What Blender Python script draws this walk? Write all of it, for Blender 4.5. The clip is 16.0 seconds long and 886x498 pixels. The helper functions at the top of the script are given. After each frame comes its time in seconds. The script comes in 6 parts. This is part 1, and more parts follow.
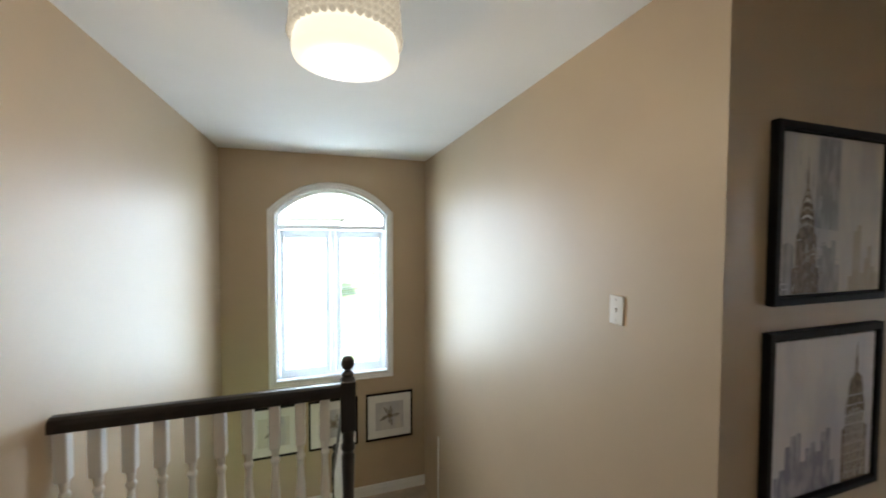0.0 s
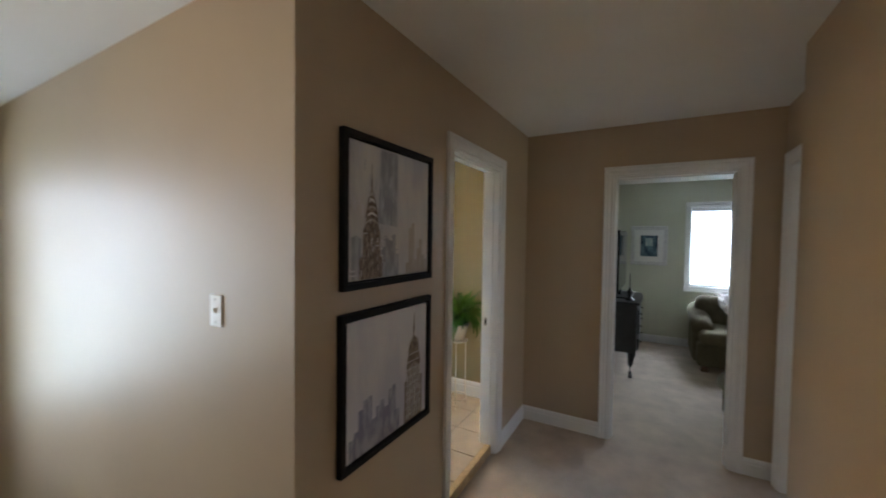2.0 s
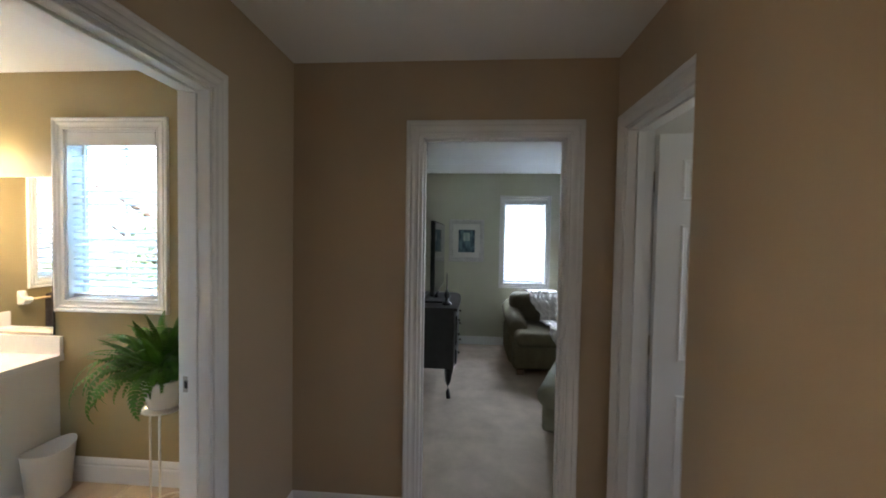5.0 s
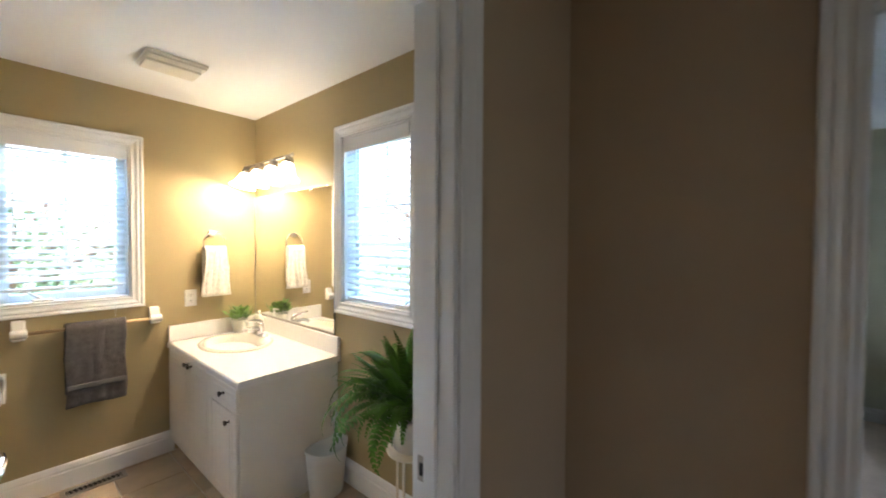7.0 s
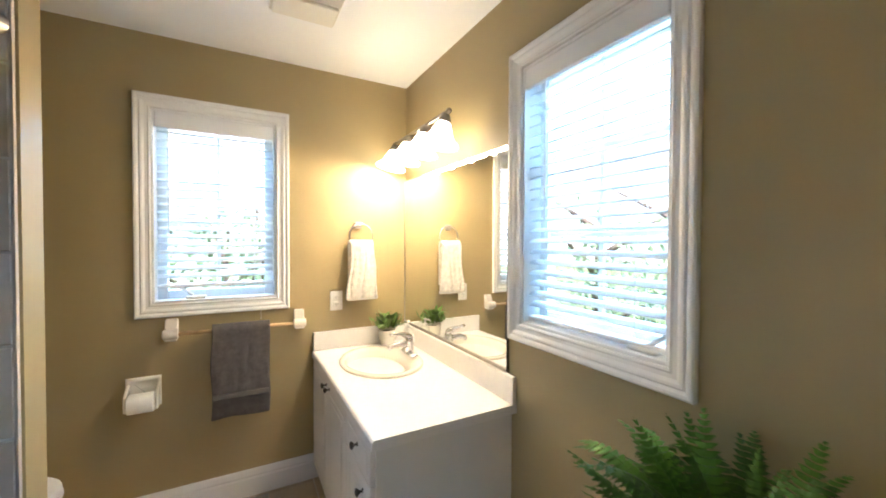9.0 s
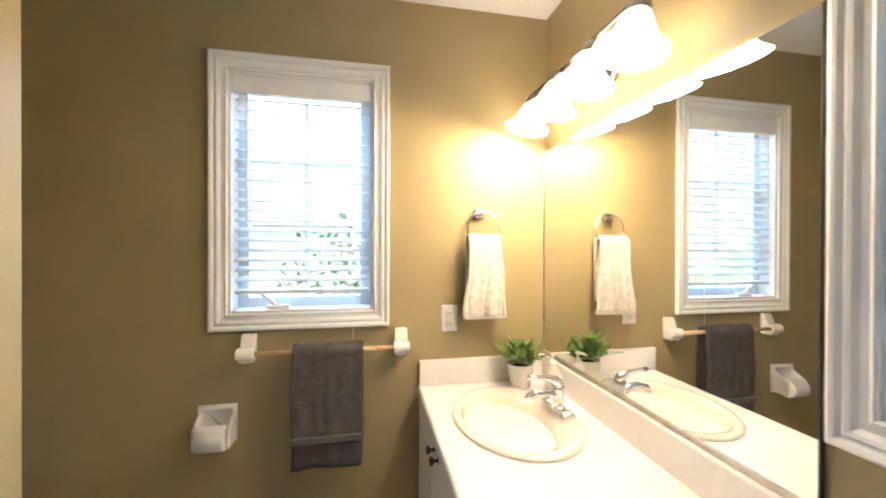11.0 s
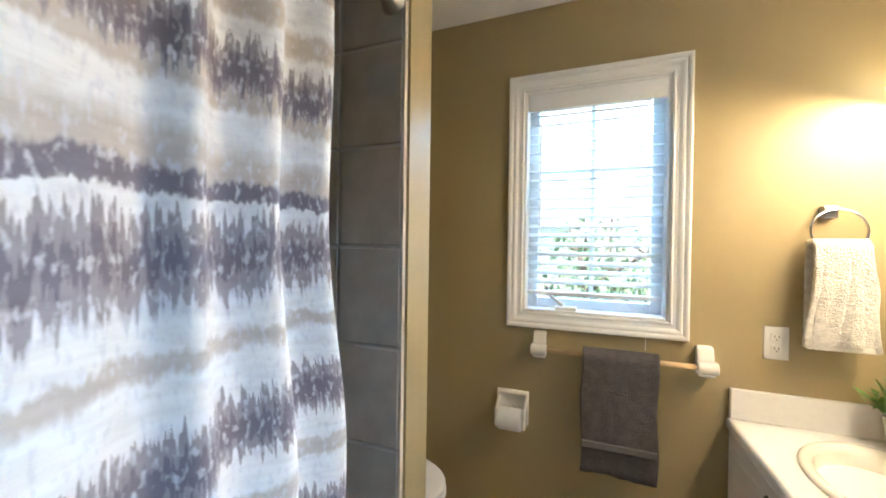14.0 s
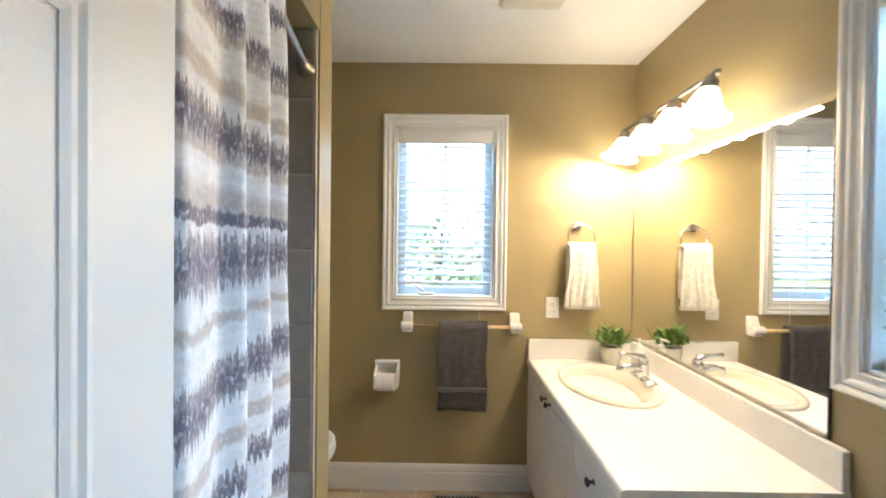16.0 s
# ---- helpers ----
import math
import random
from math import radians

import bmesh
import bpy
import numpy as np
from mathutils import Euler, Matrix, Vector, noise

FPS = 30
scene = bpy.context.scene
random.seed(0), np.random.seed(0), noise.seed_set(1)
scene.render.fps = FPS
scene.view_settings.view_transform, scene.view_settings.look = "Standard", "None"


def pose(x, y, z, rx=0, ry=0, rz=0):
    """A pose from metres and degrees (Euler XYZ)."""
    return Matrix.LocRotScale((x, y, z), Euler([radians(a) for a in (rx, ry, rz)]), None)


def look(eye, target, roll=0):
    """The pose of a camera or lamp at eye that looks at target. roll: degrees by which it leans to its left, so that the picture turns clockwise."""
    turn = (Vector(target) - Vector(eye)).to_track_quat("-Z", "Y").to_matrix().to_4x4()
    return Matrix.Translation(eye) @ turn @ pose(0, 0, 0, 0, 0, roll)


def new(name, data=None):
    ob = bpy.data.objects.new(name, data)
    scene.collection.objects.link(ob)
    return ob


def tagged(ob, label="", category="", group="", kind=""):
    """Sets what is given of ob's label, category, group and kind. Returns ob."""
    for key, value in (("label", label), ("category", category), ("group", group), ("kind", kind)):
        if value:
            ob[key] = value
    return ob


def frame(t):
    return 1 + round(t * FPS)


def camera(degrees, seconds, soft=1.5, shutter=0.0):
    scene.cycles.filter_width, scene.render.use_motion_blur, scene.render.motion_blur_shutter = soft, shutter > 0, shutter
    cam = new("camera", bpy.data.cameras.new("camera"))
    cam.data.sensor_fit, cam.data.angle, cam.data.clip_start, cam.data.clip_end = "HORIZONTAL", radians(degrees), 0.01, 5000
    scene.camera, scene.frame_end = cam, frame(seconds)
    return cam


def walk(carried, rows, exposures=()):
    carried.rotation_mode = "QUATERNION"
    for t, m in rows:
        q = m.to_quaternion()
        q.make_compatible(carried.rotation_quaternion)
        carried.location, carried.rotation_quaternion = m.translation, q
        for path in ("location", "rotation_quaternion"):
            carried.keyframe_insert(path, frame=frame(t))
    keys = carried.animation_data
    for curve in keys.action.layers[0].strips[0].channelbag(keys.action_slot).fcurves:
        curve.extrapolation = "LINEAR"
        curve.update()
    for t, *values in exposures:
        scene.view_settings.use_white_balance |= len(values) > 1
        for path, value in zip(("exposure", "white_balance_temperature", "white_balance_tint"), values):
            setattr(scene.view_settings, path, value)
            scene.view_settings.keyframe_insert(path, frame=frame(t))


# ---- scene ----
cam = camera(99.7, 16.0, soft=1.8, shutter=0.3)
PATH = [
    (0, (0.862, 0.848, 1.592), (1.487, 2.746, 1.523), 0.2),
    (0.5, (0.926, 0.806, 1.585), (1.874, 2.567, 1.517), 0.4),
    (1, (0.998, 0.760, 1.579), (2.256, 2.312, 1.513), 0.5),
    (1.5, (1.098, 0.717, 1.574), (2.622, 2.012, 1.510), 0.6),
    (2, (1.226, 0.680, 1.575), (2.968, 1.659, 1.510), 0.8),
    (2.5, (1.378, 0.655, 1.569), (3.270, 1.297, 1.503), 0.9),
    (3, (1.563, 0.654, 1.570), (3.534, 0.984, 1.504), 1.0),
    (3.5, (1.767, 0.655, 1.564), (3.763, 0.754, 1.499), 1.2),
    (3.7, (1.856, 0.656, 1.562), (3.855, 0.696, 1.500), 1.2),
    (5.8, (2.763, 0.768, 1.507), (4.705, 1.244, 1.454), 0.1),
    (6, (2.835, 0.813, 1.507), (4.731, 1.448, 1.455), 0.2),
    (6.5, (2.985, 0.97, 1.507), (4.722, 1.96, 1.459), 0.3),
    (7, (3.107, 1.141, 1.496), (4.648, 2.415, 1.453), 0.3),
    (7.5, (3.218, 1.312, 1.483), (4.539, 2.812, 1.443), 0.2),
    (8, (3.321, 1.502, 1.47), (4.474, 3.137, 1.434), 0.3),
    (8.2, (3.358, 1.58, 1.466), (4.463, 3.246, 1.426), 0.3),
    (10.3, (3.634, 2.401, 1.397), (4.307, 4.284, 1.386), 0.2),
    (10.5, (3.643, 2.464, 1.395), (4.25, 4.369, 1.384), 0.2),
    (11, (3.649, 2.586, 1.396), (4.042, 4.547, 1.386), 0.2),
    (11.5, (3.628, 2.659, 1.414), (3.758, 4.655, 1.381), 0.3),
    (12, (3.582, 2.679, 1.417), (3.434, 4.673, 1.382), 0.4),
    (12.5, (3.53, 2.67, 1.419), (3.143, 4.632, 1.385), 0.4),
    (13, (3.488, 2.644, 1.418), (2.899, 4.555, 1.386), 0.4),
    (13.5, (3.454, 2.599, 1.414), (2.724, 4.461, 1.384), 0.5),
    (14, (3.386, 2.529, 1.412), (2.653, 4.39, 1.395), 0.8),
    (14.5, (3.355, 2.431, 1.41), (2.674, 4.311, 1.404), 0.9),
    (15, (3.36, 2.326, 1.414), (2.867, 4.264, 1.412), 0.9),
    (15.5, (3.379, 2.226, 1.415), (3.162, 4.214, 1.412), 0.7),
    (16, (3.399, 2.09, 1.429), (3.384, 4.09, 1.407), 0.7),
]
walk(cam, [(t, look(eye, target, roll)) for t, eye, target, roll in PATH],
     exposures=[(0, 3.52, 6300, 13), (1.0, 3.55, 6350, 14), (2.5, 3.1, 6300, 17), (3.5, 3.1, 6300, 18), (5.8, 3.15, 6200, 17), (7.0, 2.95, 6100, 18), (8.2, 2.92, 6050, 17), (10.3, 2.8, 6000, 18), (12.2, 2.72, 6300, 20), (14.0, 2.66, 6000, 15), (16, 2.78, 6000, 15)])

# ---------------------------------------------------------------- light
world = bpy.data.worlds.new("sky")
scene.world = world
world.use_nodes = True
wn = world.node_tree
wbg = wn.nodes["Background"]
wsky = wn.nodes.new("ShaderNodeTexSky")
wsky.sky_type = "NISHITA"
wsky.sun_disc = False
wsky.sun_elevation = radians(70)
wsky.sun_rotation = radians(200)
wn.links.new(wsky.outputs[0], wbg.inputs[0])
wbg.inputs[1].default_value = 0.11


def lamp(name, kind, m, energy, colour, **settings):
    data = bpy.data.lights.new(name, kind)
    data.energy, data.color = energy, colour
    for key, value in settings.items():
        if key == "size":
            data.size = value
        elif key == "size_y":
            data.shape = "RECTANGLE"
            data.size_y = value
        elif key == "angle":
            data.angle = value
        elif key == "radius":
            data.shadow_soft_size = value
        elif key == "spread":
            data.spread = value
    ob = new(name, data)
    ob.matrix_world = m
    return ob


# the sun stands high in the south-west, behind the house: no direct beam enters the windows
lamp("sun", "SUN", look((0, 0, 10), (1.2, 2.4, 2.8)), 3.6, (1, 0.95, 0.88), angle=radians(0.5))
DAY = (0.74, 0.88, 1.0)
BATH_DAY = (0.38, 0.71, 1.0)
lamp("stair_window_daylight", "AREA", look((0.995, 5.16, 1.0), (0.995, 0, 0.9)), 6.6, DAY, size=1.15, size_y=1.9, spread=radians(135))
lamp("bath_window_daylight", "AREA", look((3.39, 4.95, 2.50), (3.39, 3.6, 1.2)), 19, BATH_DAY, size=0.8, size_y=0.7)
lamp("bath_side_window_daylight", "AREA", look((5.22, 2.745, 2.50), (3.87, 2.745, 1.2)), 29, BATH_DAY, size=0.8, size_y=0.7)
lamp("bedroom_window_daylight", "AREA", look((7.99, -0.085, 1.475), (0, -0.085, 1.4)), 10.5, DAY, size=0.56, size_y=1.15)
lamp("bedroom_far_window_daylight", "AREA", look((7.99, -1.03, 1.475), (0, -1.03, 1.4)), 10.5, DAY, size=0.56, size_y=1.15)
# added fill lamp at an unseen, invented window; lifts the hall end
lamp("side_room_fill_light", "AREA", look((3.82, -2.66, 1.5), (3.82, 0, 1.3)), 0.9, (0.92, 0.95, 1.0), size=0.6, size_y=1.1)
WARM = (1.0, 0.77, 0.45)

# ---------------------------------------------------------------- materials


def nodes_of(name):
    m = bpy.data.materials.new(name)
    m.use_nodes = True
    nt = m.node_tree
    return m, nt, nt.nodes["Principled BSDF"]


def mat(name, col, rough=0.5, metal=0.0, var=0.08, scale=6.0, bump=0.1, bscale=180.0, dist=0.002, spec=0.5, per_object=0.0, emit=0.0):
    m, nt, b = nodes_of(name)
    n, l = nt.nodes, nt.links
    tc = n.new("ShaderNodeTexCoord")
    a = n.new("ShaderNodeTexNoise")
    a.inputs["Scale"].default_value, a.inputs["Detail"].default_value = scale, 4
    l.new(tc.outputs["Object"], a.inputs["Vector"])
    ramp = n.new("ShaderNodeValToRGB")
    ramp.color_ramp.elements[0].position, ramp.color_ramp.elements[1].position = 0.3, 0.7
    ramp.color_ramp.elements[0].color = (*[c * (1 - var) for c in col], 1)
    ramp.color_ramp.elements[1].color = (*[min(1, c * (1 + var)) for c in col], 1)
    l.new(a.outputs[0], ramp.inputs[0])
    out = ramp.outputs[0]
    if per_object:
        info = n.new("ShaderNodeObjectInfo")
        hsv = n.new("ShaderNodeHueSaturation")
        rng = n.new("ShaderNodeMapRange")
        rng.inputs[3].default_value, rng.inputs[4].default_value = 1 - per_object, 1 + per_object
        l.new(info.outputs["Random"], rng.inputs[0])
        l.new(rng.outputs[0], hsv.inputs["Value"])
        l.new(out, hsv.inputs["Color"])
        out = hsv.outputs[0]
    l.new(out, b.inputs["Base Color"])
    b.inputs["Roughness"].default_value, b.inputs["Metallic"].default_value = rough, metal
    b.inputs["Specular IOR Level"].default_value = spec
    if bump:
        f = n.new("ShaderNodeTexNoise")
        f.inputs["Scale"].default_value, f.inputs["Detail"].default_value = bscale, 3
        l.new(tc.outputs["Object"], f.inputs["Vector"])
        bn = n.new("ShaderNodeBump")
        bn.inputs["Strength"].default_value, bn.inputs["Distance"].default_value = bump, dist
        l.new(f.outputs[0], bn.inputs["Height"])
        l.new(bn.outputs[0], b.inputs["Normal"])
        rr = n.new("ShaderNodeMapRange")
        rr.inputs[3].default_value, rr.inputs[4].default_value = max(0, rough - 0.06), min(1, rough + 0.06)
        l.new(a.outputs[0], rr.inputs[0])
        l.new(rr.outputs[0], b.inputs["Roughness"])
    if emit:
        b.inputs["Emission Color"].default_value = (*col, 1)
        b.inputs["Emission Strength"].default_value = emit
    return m


M_HALL = mat("tan_satin_paint", (0.465, 0.357, 0.236), 0.48, var=0.05, scale=1.5, bump=0.15, bscale=220, dist=0.001, spec=0.85)
M_BATH = mat("olive_tan_satin_paint", (0.38, 0.30, 0.15), 0.45, var=0.04, scale=1.5, bump=0.12, bscale=220, dist=0.001)
M_BED = mat("pale_sage_paint", (0.62, 0.62, 0.50), 0.6, var=0.03, scale=1.5, bump=0.1, bscale=220, dist=0.001)
M_CEIL = mat("white_ceiling_paint", (0.84, 0.84, 0.83), 0.85, var=0.02, scale=2, bump=0.25, bscale=140, dist=0.002)
M_TRIM = mat("white_gloss_trim", (0.80, 0.80, 0.79), 0.44, var=0.03, scale=3, bump=0.05, bscale=60)
M_CARPET = mat("beige_carpet", (0.56, 0.46, 0.365), 0.95, var=0.14, scale=5, bump=0.9, bscale=380, dist=0.006, spec=0.1)
M_BLACK = mat("black_frame_lacquer", (0.007, 0.0065, 0.0065), 0.55, var=0.2, scale=20, bump=0.08, bscale=90, spec=0.18)
M_EBONY = mat("ebony_stained_wood", (0.014, 0.012, 0.012), 0.3, var=0.3, scale=12, bump=0.1, bscale=60)
M_SPINDLE = mat("white_painted_spindle", (0.78, 0.78, 0.77), 0.4, var=0.03, scale=9, bump=0.06, bscale=80)
M_PLASTIC = mat("white_plastic", (0.78, 0.77, 0.74), 0.3, var=0.02, scale=10, bump=0)
M_CERAMIC = mat("glazed_white_ceramic", (0.82, 0.79, 0.73), 0.12, var=0.03, scale=8, bump=0)
M_BISQUE = mat("glazed_bisque_china", (0.80, 0.745, 0.64), 0.1, var=0.03, scale=5, bump=0)
M_LAMINATE = mat("white_laminate_worktop", (0.82, 0.80, 0.77), 0.28, var=0.02, scale=40, bump=0)
M_CABINET = mat("white_thermofoil", (0.78, 0.76, 0.72), 0.35, var=0.02, scale=6, bump=0.03, bscale=120)
M_CHROME = mat("polished_chrome", (0.80, 0.80, 0.82), 0.07, 1.0, var=0.02, scale=10, bump=0)
M_NICKEL = mat("brushed_nickel", (0.42, 0.39, 0.35), 0.3, 1.0, var=0.1, scale=30, bump=0.05, bscale=200)
M_PEWTER = mat("dark_pewter", (0.10, 0.09, 0.08), 0.32, 1.0, var=0.2, scale=40, bump=0)
M_OAK = mat("pale_oak_dowel", (0.55, 0.38, 0.20), 0.45, var=0.15, scale=25, bump=0.1, bscale=90)
M_GROUT = mat("pale_grey_grout", (0.68, 0.66, 0.63), 0.9, var=0.08, scale=20, bump=0.2, bscale=300)
M_WTILE = mat("taupe_stone_tile", (0.55, 0.49, 0.42), 0.42, var=0.16, scale=9, bump=0.15, bscale=30, per_object=0.06)
M_FTILE = mat("beige_stone_tile", (0.50, 0.40, 0.29), 0.4, var=0.12, scale=7, bump=0.15, bscale=40, per_object=0.05)
M_BLIND = mat("white_vinyl_slat", (0.82, 0.83, 0.84), 0.4, var=0.02, scale=9, bump=0)
M_VINYL = mat("white_vinyl_sash", (0.80, 0.81, 0.82), 0.35, var=0.02, scale=9, bump=0)
M_GREY_TOWEL = mat("charcoal_terry", (0.135, 0.122, 0.12), 0.95, var=0.2, scale=30, bump=1.0, bscale=240, dist=0.010, spec=0.1)
M_WHITE_TOWEL = mat("cream_terry", (0.80, 0.76, 0.69), 0.95, var=0.14, scale=45, bump=1.0, bscale=170, dist=0.012, spec=0.1)
M_PAPER = mat("white_tissue_paper", (0.80, 0.79, 0.77), 0.95, var=0.03, scale=30, bump=0.3, bscale=200)
M_MAT = mat("white_mat_board", (0.80, 0.79, 0.76), 0.85, var=0.02, scale=10, bump=0.05)
M_FERN = mat("fern_green", (0.06, 0.155, 0.013), 0.58, var=0.35, scale=14, bump=0.2, bscale=90, spec=0.25, per_object=0.35)
M_LEAF = mat("succulent_green", (0.15, 0.27, 0.05), 0.45, var=0.3, scale=30, bump=0.1, bscale=90, per_object=0.3)
M_SOIL = mat("potting_soil", (0.03, 0.022, 0.016), 0.95, var=0.3, scale=40, bump=0.8, bscale=120)
M_WIRE = mat("cream_painted_wire", (0.72, 0.66, 0.54), 0.4, var=0.03, scale=20, bump=0)
M_OLIVE = mat("olive_upholstery", (0.155, 0.132, 0.082), 0.9, var=0.12, scale=12, bump=0.5, bscale=350, dist=0.003, spec=0.2)
M_SAGE = mat("sage_upholstery", (0.27, 0.26, 0.195), 0.9, var=0.1, scale=12, bump=0.5, bscale=350, dist=0.003, spec=0.2)
M_KNIT = mat("white_chunky_knit", (0.72, 0.68, 0.66), 0.95, var=0.1, scale=25, bump=0.9, bscale=120, dist=0.01, spec=0.1)
M_SILVER = mat("silver_leaf_frame", (0.66, 0.65, 0.63), 0.35, 0.6, var=0.1, scale=30, bump=0.15, bscale=120)
M_SCREEN = mat("dark_glass_screen", (0.010, 0.012, 0.018), 0.08, var=0.05, scale=4, bump=0)
M_BIN = mat("translucent_white_bin", (0.74, 0.72, 0.68), 0.35, var=0.02, scale=6, bump=0)
M_VENT = mat("aged_bronze_register", (0.07, 0.055, 0.04), 0.4, 0.7, var=0.3, scale=40, bump=0.1)
M_SLOT = mat("dark_slot", (0.01, 0.01, 0.01), 0.7, var=0.1, bump=0)
M_INNER = mat("plain_white_plaster", (0.70, 0.68, 0.64), 0.8, var=0.03, scale=3, bump=0.1)
M_FAN = mat("ivory_fan_grille", (0.72, 0.68, 0.58), 0.45, var=0.03, scale=8, bump=0)
M_GRASS = mat("lawn", (0.08, 0.13, 0.04), 0.9, var=0.3, scale=2, bump=0.5, bscale=60)
M_TREE = mat("tree_leaves", (0.12, 0.19, 0.09), 0.6, var=0.4, scale=3, bump=0.3, bscale=30)
M_BARK = mat("bark", (0.10, 0.07, 0.05), 0.9, var=0.3, scale=10, bump=0.6, bscale=40)


def slat_mat():
    """White vinyl that lets a little daylight through."""
    m, nt, b = nodes_of("white_vinyl_slat")
    n, l = nt.nodes, nt.links
    b.inputs["Base Color"].default_value = (0.82, 0.84, 0.86, 1)
    b.inputs["Roughness"].default_value = 0.4
    tr = n.new("ShaderNodeBsdfTranslucent")
    tr.inputs[0].default_value = (0.80, 0.84, 0.88, 1)
    mx = n.new("ShaderNodeMixShader")
    mx.inputs[0].default_value = 0.30
    l.new(b.outputs[0], mx.inputs[1])
    l.new(tr.outputs[0], mx.inputs[2])
    l.new(mx.outputs[0], n["Material Output"].inputs[0])
    return m


M_SLAT = slat_mat()
M_SIDING = mat("pale_siding", (0.62, 0.62, 0.60), 0.6, var=0.05, scale=4, bump=0.1)
M_SHINGLE = mat("grey_shingle", (0.16, 0.15, 0.15), 0.9, var=0.2, scale=20, bump=0.5, bscale=60)


def glass_mat():
    m, nt, b = nodes_of("window_glass")
    n, l = nt.nodes, nt.links
    gl = n.new("ShaderNodeBsdfGlossy")
    gl.inputs["Roughness"].default_value = 0.02
    tr = n.new("ShaderNodeBsdfTransparent")
    mx = n.new("ShaderNodeMixShader")
    mx.inputs[0].default_value = 0.05
    l.new(tr.outputs[0], mx.inputs[1])
    l.new(gl.outputs[0], mx.inputs[2])
    l.new(mx.outputs[0], n["Material Output"].inputs[0])
    return m


M_GLASS = glass_mat()
M_MIRROR, _nt, _b = nodes_of("silvered_mirror")
_b.inputs["Base Color"].default_value = (0.88, 0.89, 0.88, 1)
_b.inputs["Metallic"].default_value, _b.inputs["Roughness"].default_value = 1.0, 0.015


def glow_mat(name, col, strength, base=0.8):
    m, nt, b = nodes_of(name)
    b.inputs["Base Color"].default_value = (base, base, base, 1)
    b.inputs["Roughness"].default_value = 0.3
    b.inputs["Emission Color"].default_value = (*col, 1)
    b.inputs["Emission Strength"].default_value = strength
    return m


M_HAZE = glow_mat("pale_hazy_sky", (0.80, 0.93, 1.0), 0.20, 0.5)
M_SHADE = glow_mat("frosted_glass_shade", (1.0, 0.85, 0.58), 1.75)
M_BULB = glow_mat("warm_bulb", (1.0, 0.82, 0.54), 5.8)
M_DRUM = glow_mat("lit_opal_glass", (1.0, 0.88, 0.64), 0.10, 0.3)
M_CRYSTAL = glow_mat("lit_crystal_beads", (1.0, 0.86, 0.60), 0.035, 0.35)


def curtain_mat():
    """Woven curtain with ragged horizontal bands: white, taupe and slate, bleeding into one another along the warp."""
    m, nt, b = nodes_of("ikat_banded_curtain")
    n, l = nt.nodes, nt.links
    uv = n.new("ShaderNodeUVMap")
    sep = n.new("ShaderNodeSeparateXYZ")
    l.new(uv.outputs[0], sep.inputs[0])

    def fray(sx, sy, amount, seed):
        mp = n.new("ShaderNodeMapping")
        mp.inputs["Scale"].default_value = (sx, sy, 1)
        mp.inputs["Location"].default_value = (seed, seed * 1.7, 0)
        l.new(uv.outputs[0], mp.inputs[0])
        t = n.new("ShaderNodeTexNoise")
        t.inputs["Scale"].default_value, t.inputs["Detail"].default_value = 1.0, 4
        l.new(mp.outputs[0], t.inputs["Vector"])
        s = n.new("ShaderNodeMath")
        s.operation = "SUBTRACT"
        s.inputs[1].default_value = 0.5
        l.new(t.outputs[0], s.inputs[0])
        k = n.new("ShaderNodeMath")
        k.operation = "MULTIPLY"
        k.inputs[1].default_value = amount
        l.new(s.outputs[0], k.inputs[0])
        return k.outputs[0]

    def bands(frays, stops, way):
        h = sep.outputs[1]
        for f in frays:
            a = n.new("ShaderNodeMath")
            a.operation = "ADD"
            l.new(h, a.inputs[0])
            l.new(f, a.inputs[1])
            h = a.outputs[0]
        wrap = n.new("ShaderNodeMath")
        wrap.operation = "FRACT"
        l.new(h, wrap.inputs[0])
        ramp = n.new("ShaderNodeValToRGB")
        ramp.color_ramp.interpolation = way
        e = ramp.color_ramp.elements
        e[0].position, e[0].color = stops[0]
        e[1].position, e[1].color = stops[-1]
        for p, c in stops[1:-1]:
            e.new(p).color = c
        l.new(wrap.outputs[0], ramp.inputs[0])
        return ramp.outputs[0]

    white, lilac, taupe, slate, stone = (0.86, 0.88, 0.92, 1), (0.72, 0.74, 0.82, 1), (0.58, 0.54, 0.52, 1), (0.205, 0.19, 0.235, 1), (0.35, 0.33, 0.37, 1)
    wave = fray(5, 1.2, 0.05, 8.3)
    drips, fine = fray(150, 3.0, 0.10, 3.1), fray(420, 16.0, 0.05, 5.2)
    dark = bands((drips, fine, wave),
                 [(0.0, slate), (0.03, stone), (0.05, white), (0.185, stone), (0.20, slate), (0.24, stone), (0.262, white), (0.39, lilac), (0.397, stone), (0.425, slate), (0.455, stone), (0.483, white),
                  (0.634, stone), (0.645, slate), (0.68, stone), (0.70, white), (0.845, stone), (0.865, slate), (0.895, white), (1.0, white)], "CONSTANT")
    pale = bands((fray(150, 40.0, 0.022, 1.4), fray(26, 9.0, 0.03, 4.4), wave),
                 [(0.0, white), (0.10, white), (0.108, taupe), (0.13, taupe), (0.138, white), (0.325, white), (0.334, taupe), (0.348, taupe), (0.356, white), (0.504, white), (0.508, slate), (0.527, slate), (0.533, taupe), (0.556, taupe), (0.58, white),
                  (0.612, white), (0.62, taupe), (0.642, taupe), (0.65, white), (0.73, white), (0.74, taupe), (0.765, taupe), (0.775, white), (0.825, white), (0.832, taupe), (0.848, taupe), (0.855, white), (1.0, white)], "LINEAR")
    both = n.new("ShaderNodeMix")
    both.data_type, both.blend_type = "RGBA", "DARKEN"
    both.inputs[0].default_value = 1.0
